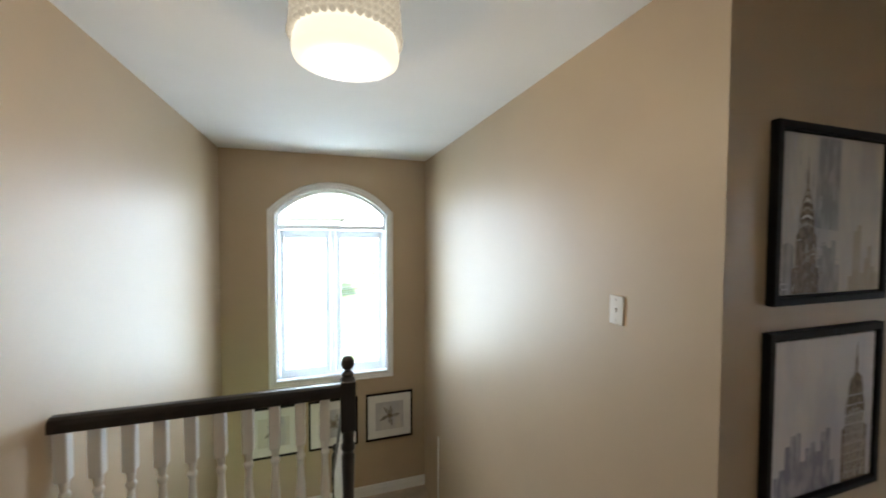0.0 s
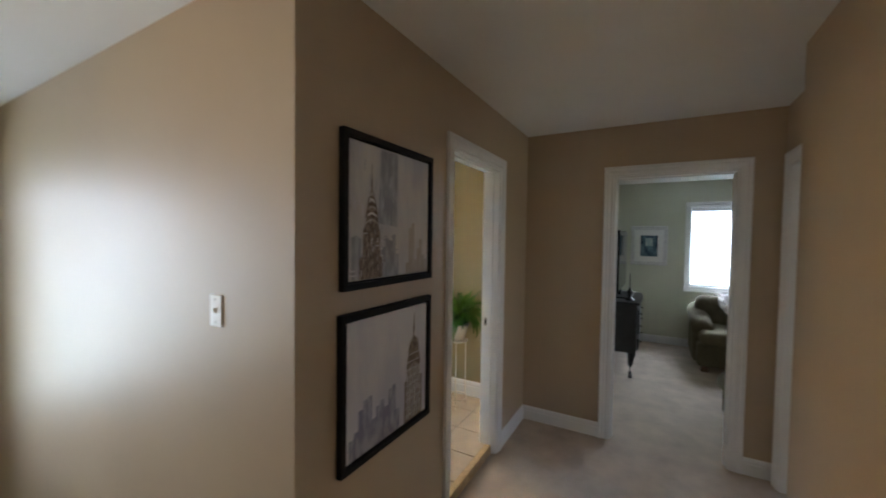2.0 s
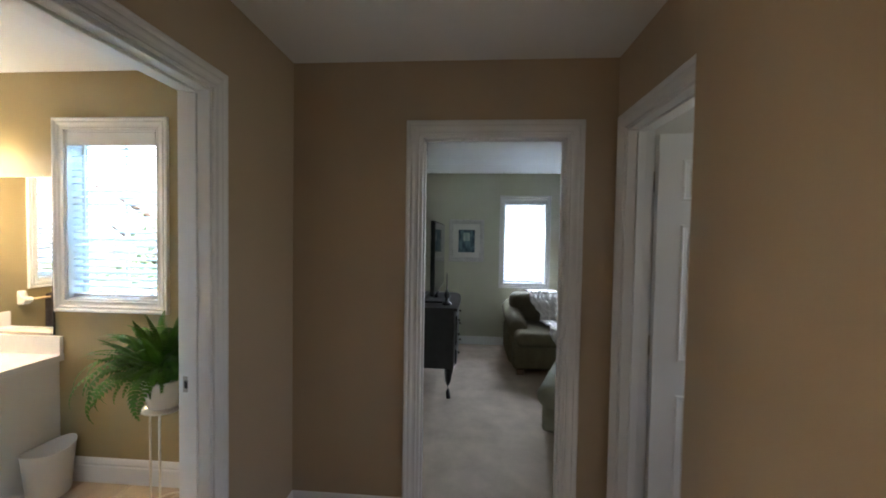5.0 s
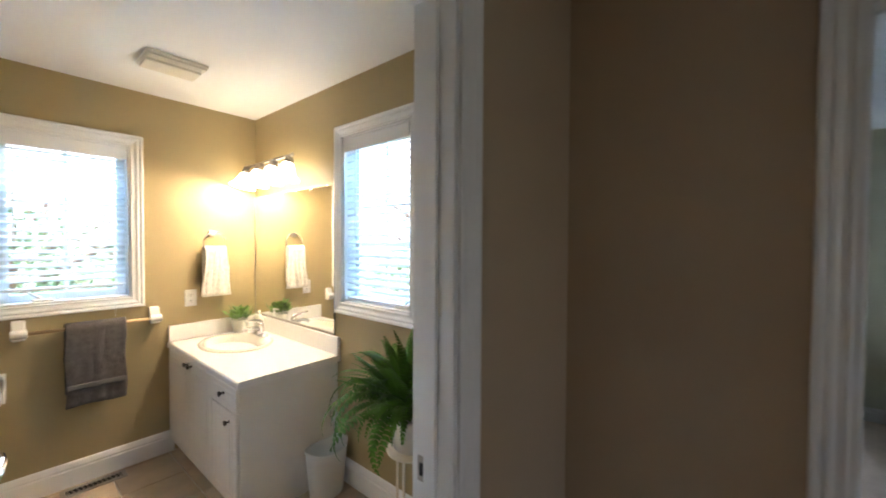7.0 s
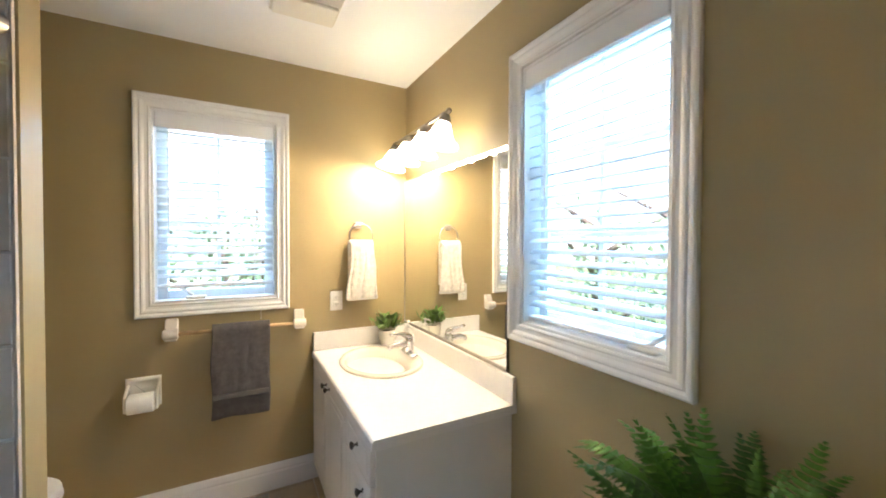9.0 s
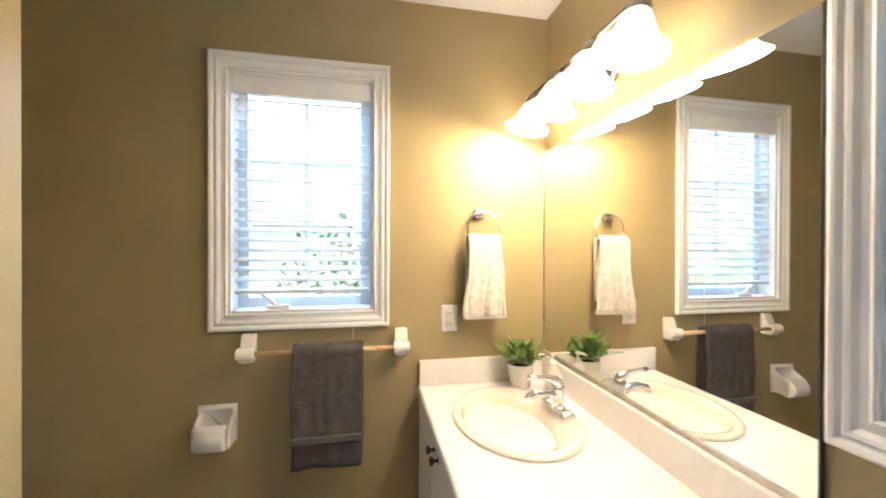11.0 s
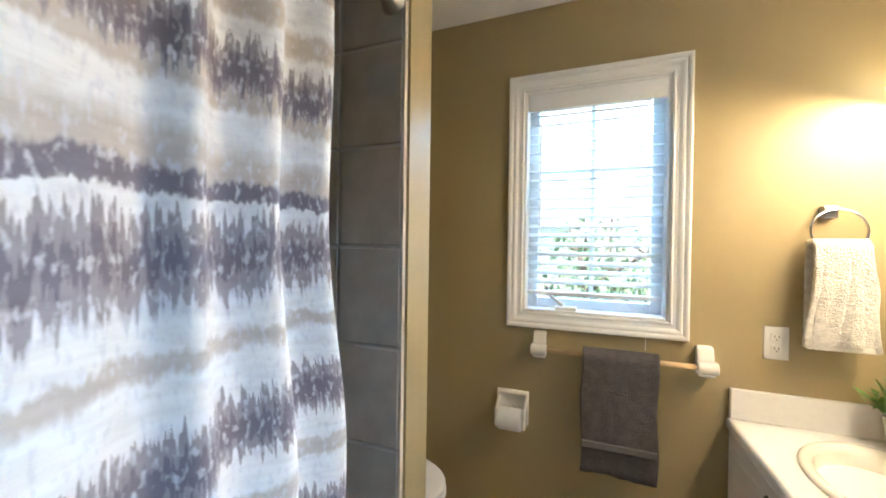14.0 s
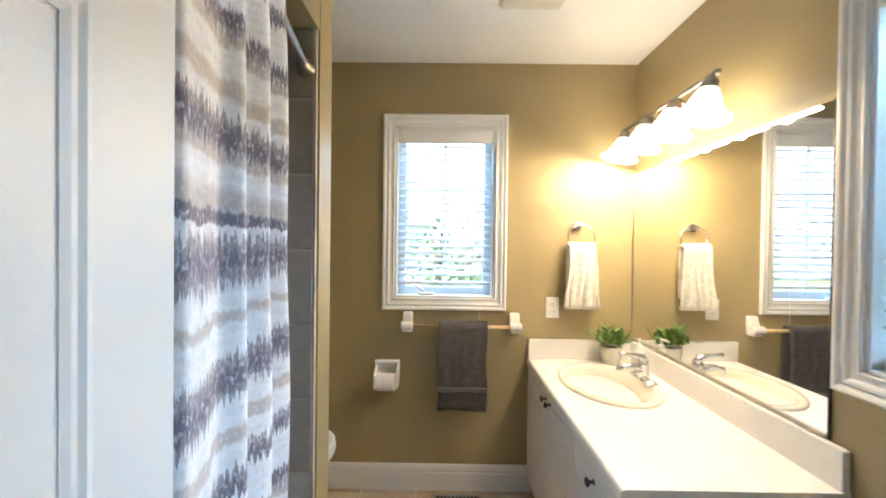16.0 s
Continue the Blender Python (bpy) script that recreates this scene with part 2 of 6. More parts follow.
    l.new(dark, both.inputs[6])
    l.new(pale, both.inputs[7])
    # pale threads showing through the dark bands
    mq = n.new("ShaderNodeMapping")
    mq.inputs["Scale"].default_value = (150, 55, 1)
    l.new(uv.outputs[0], mq.inputs[0])
    tq = n.new("ShaderNodeTexNoise")
    tq.inputs["Scale"].default_value, tq.inputs["Detail"].default_value = 1.0, 3
    l.new(mq.outputs[0], tq.inputs["Vector"])
    rq = n.new("ShaderNodeMapRange")
    rq.inputs[1].default_value, rq.inputs[2].default_value, rq.inputs[4].default_value = 0.54, 0.66, 0.75
    l.new(tq.outputs[0], rq.inputs[0])
    thread = n.new("ShaderNodeMix")
    thread.data_type = "RGBA"
    l.new(rq.outputs[0], thread.inputs[0])
    l.new(both.outputs[2], thread.inputs[6])
    thread.inputs[7].default_value = lilac
    mix = n.new("ShaderNodeMix")
    mix.data_type, mix.blend_type = "RGBA", "MULTIPLY"
    mix.inputs[0].default_value = 0.5
    l.new(thread.outputs[2], mix.inputs[6])
    mp = n.new("ShaderNodeMapping")
    mp.inputs["Scale"].default_value = (22, 90, 1)
    l.new(uv.outputs[0], mp.inputs[0])
    t = n.new("ShaderNodeTexNoise")
    t.inputs["Scale"].default_value, t.inputs["Detail"].default_value = 1.0, 6
    l.new(mp.outputs[0], t.inputs["Vector"])
    r2 = n.new("ShaderNodeValToRGB")
    r2.color_ramp.elements[0].position, r2.color_ramp.elements[0].color = 0.36, (0.80, 0.78, 0.78, 1)
    r2.color_ramp.elements[1].position, r2.color_ramp.elements[1].color = 0.6, (1, 1, 1, 1)
    l.new(t.outputs[0], r2.inputs[0])
    l.new(r2.outputs[0], mix.inputs[7])
    l.new(mix.outputs[2], b.inputs["Base Color"])
    b.inputs["Roughness"].default_value = 0.8
    wv = n.new("ShaderNodeTexNoise")
    wv.inputs["Scale"].default_value = 900
    l.new(uv.outputs[0], wv.inputs["Vector"])
    bn = n.new("ShaderNodeBump")
    bn.inputs["Strength"].default_value, bn.inputs["Distance"].default_value = 0.15, 0.001
    l.new(wv.outputs[0], bn.inputs["Height"])
    l.new(bn.outputs[0], b.inputs["Normal"])
    return m


M_CURTAIN = curtain_mat()


def art_mat(name, ground, tint, scale):
    """Brushed print ground: broad washes with fine streaks."""
    m, nt, b = nodes_of(name)
    n, l = nt.nodes, nt.links
    tc = n.new("ShaderNodeTexCoord")
    mp = n.new("ShaderNodeMapping")
    mp.inputs["Scale"].default_value = (scale * 2.2, scale * 2.2, scale * 0.7)
    l.new(tc.outputs["Object"], mp.inputs[0])
    t = n.new("ShaderNodeTexNoise")
    t.inputs["Scale"].default_value, t.inputs["Detail"].default_value = 1, 8
    l.new(mp.outputs[0], t.inputs["Vector"])
    r = n.new("ShaderNodeValToRGB")
    r.color_ramp.elements[0].position, r.color_ramp.elements[0].color = 0.38, (*tint, 1)
    r.color_ramp.elements[1].position, r.color_ramp.elements[1].color = 0.58, (*ground, 1)
    l.new(t.outputs[0], r.inputs[0])
    l.new(r.outputs[0], b.inputs["Base Color"])
    b.inputs["Roughness"].default_value = 0.6
    return m


# ---------------------------------------------------------------- mesh helpers


def part(name, bm, material, parent=None, label="", smooth=False):
    me = bpy.data.meshes.new(name)
    bmesh.ops.recalc_face_normals(bm, faces=bm.faces)
    for f in bm.faces:
        f.smooth = smooth
    bm.to_mesh(me)
    bm.free()
    me.materials.append(material)
    ob = new(name, me)
    if parent is not None:
        ob.parent = parent
    if label:
        ob["label"] = label
    return ob


def share(name, ob, parent, m):
    """Another piece on the mesh of ob."""
    o = new(name, ob.data)
    o.parent = parent
    o.matrix_basis = m
    return o


def thing(name, m, label, category, group=""):
    ob = new(name)
    ob.matrix_world = m
    return tagged(ob, label, category, group)


def box(bm, lo, hi, bevel=0.0, seg=2, m=None):
    r = bmesh.ops.create_cube(bm, size=1)
    c = [(a + b) / 2 for a, b in zip(lo, hi)]
    s = [abs(b - a) for a, b in zip(lo, hi)]
    for v in r["verts"]:
        v.co = Vector((c[0] + v.co.x * s[0], c[1] + v.co.y * s[1], c[2] + v.co.z * s[2]))
    verts = r["verts"]
    if bevel:
        edges = list({e for v in verts for e in v.link_edges})
        res = bmesh.ops.bevel(bm, geom=edges, offset=bevel, segments=seg, profile=0.5, affect="EDGES", clamp_overlap=True)
        verts = list({v for f in res["faces"] for v in f.verts} | {v for v in verts if v.is_valid})
    if m is not None:
        for v in verts:
            v.co = m @ v.co
    return verts


def boxed(lo, hi, bevel=0.0, seg=2, m=None):
    bm = bmesh.new()
    box(bm, lo, hi, bevel, seg, m)
    return bm


def lathe(bm, profile, seg=24, m=None, close=True):
    """Turns (radius, height) pairs round z."""
    rings = []
    for r, z in profile:
        ring = []
        for i in range(seg):
            a = 2 * math.pi * i / seg
            p = Vector((r * math.cos(a), r * math.sin(a), z))
            ring.append(bm.verts.new(m @ p if m is not None else p))
        rings.append(ring)
    for a, b in zip(rings, rings[1:]):
        for i in range(seg):
            bm.faces.new((a[i], a[(i + 1) % seg], b[(i + 1) % seg], b[i]))
    if close:
        bm.faces.new(rings[0][::-1])
        bm.faces.new(rings[-1])
    return bm


def tube(bm, points, radius, seg=10, closed=False):
    """A round bar along points; radius may be a list."""
    pts = [Vector(p) for p in points]
    n = len(pts)
    rad = radius if isinstance(radius, (list, tuple)) else [radius] * n
    rings = []
    up = Vector((0, 0, 1))
    for i, p in enumerate(pts):
        a = pts[i - 1] if (i > 0 or closed) else p
        b = pts[(i + 1) % n] if (i < n - 1 or closed) else p
        d = (b - a).normalized()
        u = d.cross(up)
        if u.length < 0.05:
            u = d.cross(Vector((1, 0, 0)))
        u.normalize()
        w = u.cross(d)
        rings.append([bm.verts.new(p + rad[i] * (math.cos(2 * math.pi * k / seg) * u + math.sin(2 * math.pi * k / seg) * w)) for k in range(seg)])
    for i in range(n if closed else n - 1):
        a, b = rings[i], rings[(i + 1) % n]
        for k in range(seg):
            bm.faces.new((a[k], a[(k + 1) % seg], b[(k + 1) % seg], b[k]))
    if not closed:
        bm.faces.new(rings[0][::-1])
        bm.faces.new(rings[-1])
    return bm


def sweep(bm, path, out, profile, to3d, closed):
    """Sweeps a moulding profile of (outward, proud) pairs along a flat path; out: the outward offset at each corner."""
    rows = [[bm.verts.new(to3d(p[0] + o[0] * d, p[1] + o[1] * d, h)) for d, h in profile] for p, o in zip(path, out)]
    n = len(rows)
    for i in range(n if closed else n - 1):
        a, b = rows[i], rows[(i + 1) % n]
        for k in range(len(profile) - 1):
            bm.faces.new((a[k], a[k + 1], b[k + 1], b[k]))
    if not closed:
        bm.faces.new(rows[0])
        bm.faces.new(rows[-1][::-1])
    return bm


CASING = [(0.0, 0.0), (0.0, 0.010), (0.006, 0.013), (0.012, 0.010), (0.024, 0.011), (0.034, 0.016), (0.042, 0.017), (0.047, 0.013), (0.056, 0.019), (0.064, 0.020), (0.070, 0.017), (0.070, 0.0)]
BASE = [(0.0, 0.0), (0.014, 0.0), (0.014, 0.075), (0.010, 0.082), (0.012, 0.090), (0.008, 0.105), (0.004, 0.112), (0.0, 0.115)]


def plane_map(axis, at, side):
    """Maps (across, up, proud) on to a wall: axis the wall's normal, side the way that it faces."""
    if axis == "y":
        return lambda a, z, h: Vector((a, at + side * h, z))
    return lambda a, z, h: Vector((at + side * h, a, z))


def casing(name, axis, at, side, a0, a1, z0, z1, sill=True, k=1.0, parent=None, label=""):
    bm = bmesh.new()
    prof = [(d * k, h) for d, h in CASING]
    if sill:
        path, out = [(a0, z0), (a1, z0), (a1, z1), (a0, z1)], [(-1, -1), (1, -1), (1, 1), (-1, 1)]
    else:
        path, out = [(a0, z0), (a0, z1), (a1, z1), (a1, z0)], [(-1, 0), (-1, 1), (1, 1), (1, 0)]
    sweep(bm, path, out, prof, plane_map(axis, at, side), sill)
    return part(name, bm, M_TRIM, parent, label)


def wall(name, axis, n0, n1, a0, a1, z0, z1, holes, material, label):
    """A wall with real openings: axis its normal, n0 to n1 its thickness, a0 to a1 its run; holes of (a0, a1, z0, z1)."""
    bm = bmesh.new()
    aa = sorted({a0, a1, *[h[0] for h in holes], *[h[1] for h in holes]})
    for p, q in zip(aa, aa[1:]):
        if q <= a0 or p >= a1:
            continue
        zs, cur = [], z0
        for h in sorted((h for h in holes if h[0] <= p + 1e-6 and h[1] >= q - 1e-6), key=lambda h: h[2]):
            if h[2] > cur:
                zs.append((cur, h[2]))
            cur = h[3]
        if cur < z1:
            zs.append((cur, z1))
        for u, v in zs:
            if axis == "y":
                box(bm, (p, n0, u), (q, n1, v))
            else:
                box(bm, (n0, p, u), (n1, q, v))
    return tagged(part(name, bm, material), label, "wall", kind="structure")


def baseboard(name, axis, at, side, a0, a1, z=0.0, material=None, tall=1.0):
    bm = bmesh.new()
    f = plane_map(axis, at, side)
    rows = [[bm.verts.new(f(a, z + h * tall, d)) for d, h in BASE] for a in (a0, a1)]
    for k in range(len(BASE)):
        bm.faces.new((rows[0][k], rows[0][(k + 1) % len(BASE)], rows[1][(k + 1) % len(BASE)], rows[1][k]))
    bm.faces.new(rows[0])
    bm.faces.new(rows[1][::-1])
    return tagged(part(name, bm, material or M_TRIM), "white moulded baseboard along the foot of the wall", "baseboard", kind="structure")

# ---------------------------------------------------------------- structure
TOP, BATH = 2.44, 0.055         # ceiling height, bathroom floor level
XR, YB = 4.45, 4.18             # bathroom side wall and back wall
ST_X, ST_Y = 2.003, 4.97         # stairwell side wall and window wall
PY = 1.64                       # picture wall
HX = 4.40                       # hall end wall
D_BATH = (3.033, 3.762)         # bathroom doorway
D_BED = (0.183, 0.954)          # bedroom doorway
D_SIDE = (3.53, 4.29)           # side room doorway
DH = 2.06
W1 = (3.113, 3.670, 1.132, 2.085)
W2 = (2.458, 3.028, 1.124, 2.108)
BW = [(-0.375, 0.205, 0.885, 2.065), (-1.32, -0.74, 0.885, 2.065)]
AW0, AW1, AWZ, AWS, AWT = 0.425, 1.565, 0.09, 1.815, 2.085   # arched window: sides, foot, spring, crown

# ceiling
bm = bmesh.new()
box(bm, (-0.2, -2.6, TOP), (8.0, 1.6, TOP + 0.12))
box(bm, (-0.2, 1.6, TOP), (XR + 0.15, YB + 0.15, TOP + 0.12))
box(bm, (-0.2, YB + 0.15, TOP), (ST_X + 0.12, 5.12, TOP + 0.12))
tagged(part("ceiling", bm, M_CEIL), "flat white painted ceiling", "ceiling", kind="structure")

# floors
bm = bmesh.new()
box(bm, (-0.18, -1.9, -0.2), (ST_X, 2.57, 0.0))
box(bm, (ST_X, -2.5, -0.2), (4.40, PY + 0.06, 0.0))
tagged(part("floor_hall", bm, M_CARPET), "beige cut-pile carpet on the landing and hall", "floor", kind="structure")
bm = bmesh.new()
box(bm, (4.40, -2.5, -0.2), (7.92, 1.55, 0.0))
tagged(part("floor_bedroom", bm, M_CARPET), "pale beige carpet of the bedroom", "floor", kind="structure")
bm = bmesh.new()
box(bm, (ST_X + 0.07, PY + 0.06, -0.2), (XR + 0.1, YB + 0.1, BATH - 0.008))
floor_bath = tagged(part("floor_bathroom", bm, M_GROUT), "beige square floor tiles with grey grout", "floor", kind="structure")
bm = bmesh.new()
box(bm, (-0.18, 2.57, -2.75), (ST_X, ST_Y, -2.6))
tagged(part("floor_lower", bm, M_CARPET), "carpet at the foot of the stairwell", "floor", kind="structure")

# stairs: seven carpeted steps down to a half landing
bm = bmesh.new()
for i in range(7):
    y = 2.57 + 0.2155 * i
    box(bm, (1.02, y, -2.6), (ST_X - 0.001, y + 0.2155, -0.185 * (i + 1)), 0.0)
box(bm, (-0.064, 4.08, -1.45), (ST_X - 0.001, ST_Y - 0.001, -1.30))
tagged(part("stairs", bm, M_CARPET), "carpeted stairs down to a half landing", "stairs", kind="structure")
bm = bmesh.new()
pts = [(2.572, -0.02), (2.572, -0.30), (4.08, -1.61), (4.08, -1.33)]
lo = [bm.verts.new((0.995, y, z)) for y, z in pts]
hi = [bm.verts.new((1.02, y, z)) for y, z in pts]
bm.faces.new(lo), bm.faces.new(hi[::-1])
for k in range(4):
    bm.faces.new((lo[k], lo[(k + 1) % 4], hi[(k + 1) % 4], hi[k]))
tagged(part("trim_stringer", bm, M_TRIM), "white painted stair stringer board", "trim", kind="structure")
tagged(part("trim_landing_edge", boxed((-0.064, 2.535, -0.28), (0.995, 2.572, 0.012), 0.004), M_TRIM), "white painted edge of the landing under the railing", "trim", kind="structure")

# stairwell
wall("wall_stair_left", "x", -0.185, -0.065, -1.9, ST_Y + 0.12, -2.7, TOP, [], M_HALL, "tan satin wall of the stairwell")
wall("wall_stair_right", "x", ST_X, ST_X + 0.06, PY, ST_Y, -2.7, TOP, [], M_HALL, "tan satin stairwell wall catching window light")
bm = bmesh.new()       # window wall with an arched hole
y0, y1 = ST_Y, ST_Y + 0.15
box(bm, (-0.065, y0, -2.7), (AW0, y1, TOP))
box(bm, (AW1, y0, -2.7), (ST_X + 0.12, y1, TOP))
box(bm, (AW0, y0, -2.7), (AW1, y1, AWZ))


def arch_points(a0, a1, spring, crown, n):
    """A segmental arch from a1 over to a0."""
    w, h = (a1 - a0) / 2, crown - spring
    r = (w * w + h * h) / (2 * h)
    c, t = (a0 + a1) / 2, math.asin(min(1, w / r))
    return [(c + r * math.sin(t * (1 - 2 * i / n)), crown - r + r * math.cos(t * (1 - 2 * i / n))) for i in range(n + 1)]


arc = arch_points(AW0, AW1, AWS, AWT, 28)
for (xa, za), (xb, zb) in zip(arc, arc[1:]):
    f = [bm.verts.new((x, y, z)) for y in (y0, y1) for x, z in ((xa, za), (xb, zb), (xb, TOP), (xa, TOP))]
    for q in ((0, 1, 2, 3), (7, 6, 5, 4), (0, 4, 5, 1), (1, 5, 6, 2), (2, 6, 7, 3), (3, 7, 4, 0)):
        bm.faces.new([f[k] for k in q])
tagged(part("wall_stair_window", bm, M_HALL), "tan wall with an arched window opening", "wall", kind="structure")

# hall
wall("wall_pictures", "y", PY, PY + 0.06, ST_X + 0.06, HX, -0.2, TOP, [(D_BATH[0], D_BATH[1], -0.2, DH)], M_HALL, "tan satin hall wall hung with two prints")
wall("wall_hall_end", "x", HX, HX + 0.06, -0.05, PY + 0.06, 0.0, TOP, [(D_BED[0], D_BED[1], 0.0, DH)], M_HALL, "tan satin wall at the end of the hall")
wall("wall_landing_back", "y", -2.0, -1.9, -0.185, 2.32, 0.0, TOP, [], M_HALL, "tan satin wall at the back of the landing")
wall("wall_landing_side", "x", 1.7, 1.82, -1.9, 0.0, 0.0, TOP, [], M_HALL, "tan satin wall beside the landing")
wall("wall_hall_near", "y", 0.0, 0.12, 1.7, 3.445, 0.0, TOP, [], M_HALL, "tan satin wall along the landing")
wall("wall_hall_side", "y", -0.17, -0.05, 3.445, HX + 0.06, 0.0, TOP, [(D_SIDE[0], D_SIDE[1], 0.0, DH)], M_HALL, "tan satin wall around the side doorway")
wall("wall_side_return", "x", 3.325, 3.445, -0.17, 0.0, 0.0, TOP, [], M_HALL, "short tan return wall")

# bathroom
wall("wall_bath_hall", "y", PY + 0.06, PY + 0.12, ST_X + 0.06, XR + 0.15, -0.2, TOP, [(D_BATH[0], D_BATH[1], -0.2, DH)], M_BATH, "olive tan bathroom wall beside the door")
wall("wall_bath_left", "x", ST_X + 0.06, 2.18, PY + 0.12, YB + 0.15, 0.0, TOP, [], M_BATH, "olive tan bathroom wall behind tub and toilet")
wall("wall_bath_back", "y", YB, YB + 0.15, 2.18, XR + 0.15, 0.0, TOP, [W1], M_BATH, "olive tan bathroom wall with a window")
wall("wall_bath_side", "x", XR, XR + 0.15, PY + 0.12, YB, 0.0, TOP, [W2], M_BATH, "olive tan bathroom wall with mirror and window")
wall("wall_tub_bulkhead", "x", 2.18, 2.963, PY + 0.12, 3.362, 2.15, TOP - 0.002, [], M_BATH, "painted bulkhead over the tub")
wall("wall_tub_end", "y", 3.362, 3.49, 2.18, 2.965, BATH, TOP, [], M_BATH, "short painted wall at the end of the tub")

# bedroom
wall("wall_bed_hall", "x", HX + 0.06, HX + 0.12, -2.5, 1.45, 0.0, TOP, [(D_BED[0], D_BED[1], 0.0, DH)], M_BED, "pale sage bedroom wall beside the door")
wall("wall_bed_window", "x", 7.8, 7.95, -2.5, 1.55, 0.0, TOP, BW, M_BED, "pale sage bedroom wall with two windows")
wall("wall_bed_north", "y", 1.45, 1.57, HX + 0.06, 7.8, 0.0, TOP, [], M_BED, "pale sage bedroom wall behind the dresser")
# the hole is cut for the invented window that carries the hall fill
wall("wall_bed_south", "y", -2.62, -2.5, 3.3, 7.95, 0.0, TOP, [(3.50, 4.14, 0.92, 2.06)], M_BED, "pale sage far bedroom wall")
# side room
wall("wall_side_room_west", "x", 3.2, 3.32, -2.5, -0.17, 0.0, TOP, [], M_INNER, "plain wall of the side room")
wall("wall_side_room_east", "x", HX, HX + 0.06, -2.5, -0.17, 0.0, TOP, [], M_INNER, "plain wall of the side room")

# baseboards
baseboard("baseboard_hall_end", "x", HX, -1, D_BED[1] + 0.07, PY)
baseboard("baseboard_hall_end_2", "x", HX, -1, -0.05, D_BED[0] - 0.07)
baseboard("baseboard_pictures", "y", PY, -1, D_BATH[1] + 0.07, HX)
baseboard("baseboard_pictures_2", "y", PY, -1, ST_X, D_BATH[0] - 0.07)
baseboard("baseboard_near", "y", 0.12, 1, 1.7, 3.445)
baseboard("baseboard_stair_window", "y", ST_Y, -1, -0.065, ST_X, -1.30)
baseboard("baseboard_bath_back", "y", YB, -1, 2.18, 3.89, BATH, tall=1.25)
baseboard("baseboard_bath_side", "x", XR, -1, 1.76, 3.076, BATH, tall=1.25)
baseboard("baseboard_bath_hall", "y", 1.76, 1, D_BATH[1] + 0.07, XR, BATH, tall=1.25)
baseboard("baseboard_bed_window", "x", 7.8, -1, -2.5, 1.45)
baseboard("baseboard_bed_north", "y", 1.45, -1, HX + 0.12, 7.8)

# ---------------------------------------------------------------- doorways and doors


def doorway(name, axis, faces, a0, a1, z0, label):
    """Casings on both faces, jamb lining and door stop. faces: the two wall faces, low to high."""
    jamb = thing(name, Matrix.Identity(4), label, "door frame")
    jamb["kind"] = "structure"
    for at, side in ((faces[0], -1), (faces[1], 1)):
        casing("casing", axis, at, side, a0, a1, z0, DH, sill=False, parent=jamb)
    f = plane_map(axis, faces[0], 1)
    t = faces[1] - faces[0]

    def piece(pname, p0, p1, q0, q1, h0, h1):
        a, b = f(p0, q0, h0), f(p1, q1, h1)
        part(pname, boxed([min(u, v) for u, v in zip(a, b)], [max(u, v) for u, v in zip(a, b)], 0.002, 1), M_TRIM, jamb)

    piece("jamb", a0, a0 + 0.016, z0, DH, -0.002, t + 0.002)
    piece("jamb", a1 - 0.016, a1, z0, DH, -0.002, t + 0.002)
    piece("jamb", a0 + 0.016, a1 - 0.016, DH - 0.016, DH, -0.002, t + 0.002)
    piece("door_stop", a0 + 0.016, a0 + 0.027, z0, DH - 0.027, t * 0.35, t * 0.65)
    piece("door_stop", a1 - 0.027, a1 - 0.016, z0, DH - 0.027, t * 0.35, t * 0.65)
    piece("door_stop", a0 + 0.027, a1 - 0.027, DH - 0.027, DH - 0.016, t * 0.35, t * 0.65)
    return jamb


frame_bath = doorway("door_frame_1", "y", (PY, PY + 0.12), D_BATH[0], D_BATH[1], 0.0, "white moulded frame of the bathroom doorway")
doorway("door_frame_2", "x", (HX, HX + 0.12), D_BED[0], D_BED[1], 0.0, "white moulded frame of the bedroom doorway")
frame_side = doorway("door_frame_3", "y", (-0.17, -0.05), D_SIDE[0], D_SIDE[1], 0.0, "white moulded frame of the side doorway")
# strike plate and threshold
part("strike_plate", boxed((D_BATH[1] - 0.0185, PY + 0.075, 0.93), (D_BATH[1] - 0.015, PY + 0.103, 0.99), 0.001, 1), M_NICKEL, frame_bath, "small nickel strike plate")
part("strike_hole", boxed((D_BATH[1] - 0.0195, PY + 0.082, 0.945), (D_BATH[1] - 0.0184, PY + 0.096, 0.975)), M_SLOT, frame_bath, "dark latch hole")
part("threshold", boxed((D_BATH[0] + 0.016, PY + 0.03, -0.01), (D_BATH[1] - 0.016, PY + 0.075, BATH + 0.008), 0.006), M_OAK, frame_bath, "narrow wooden threshold strip")


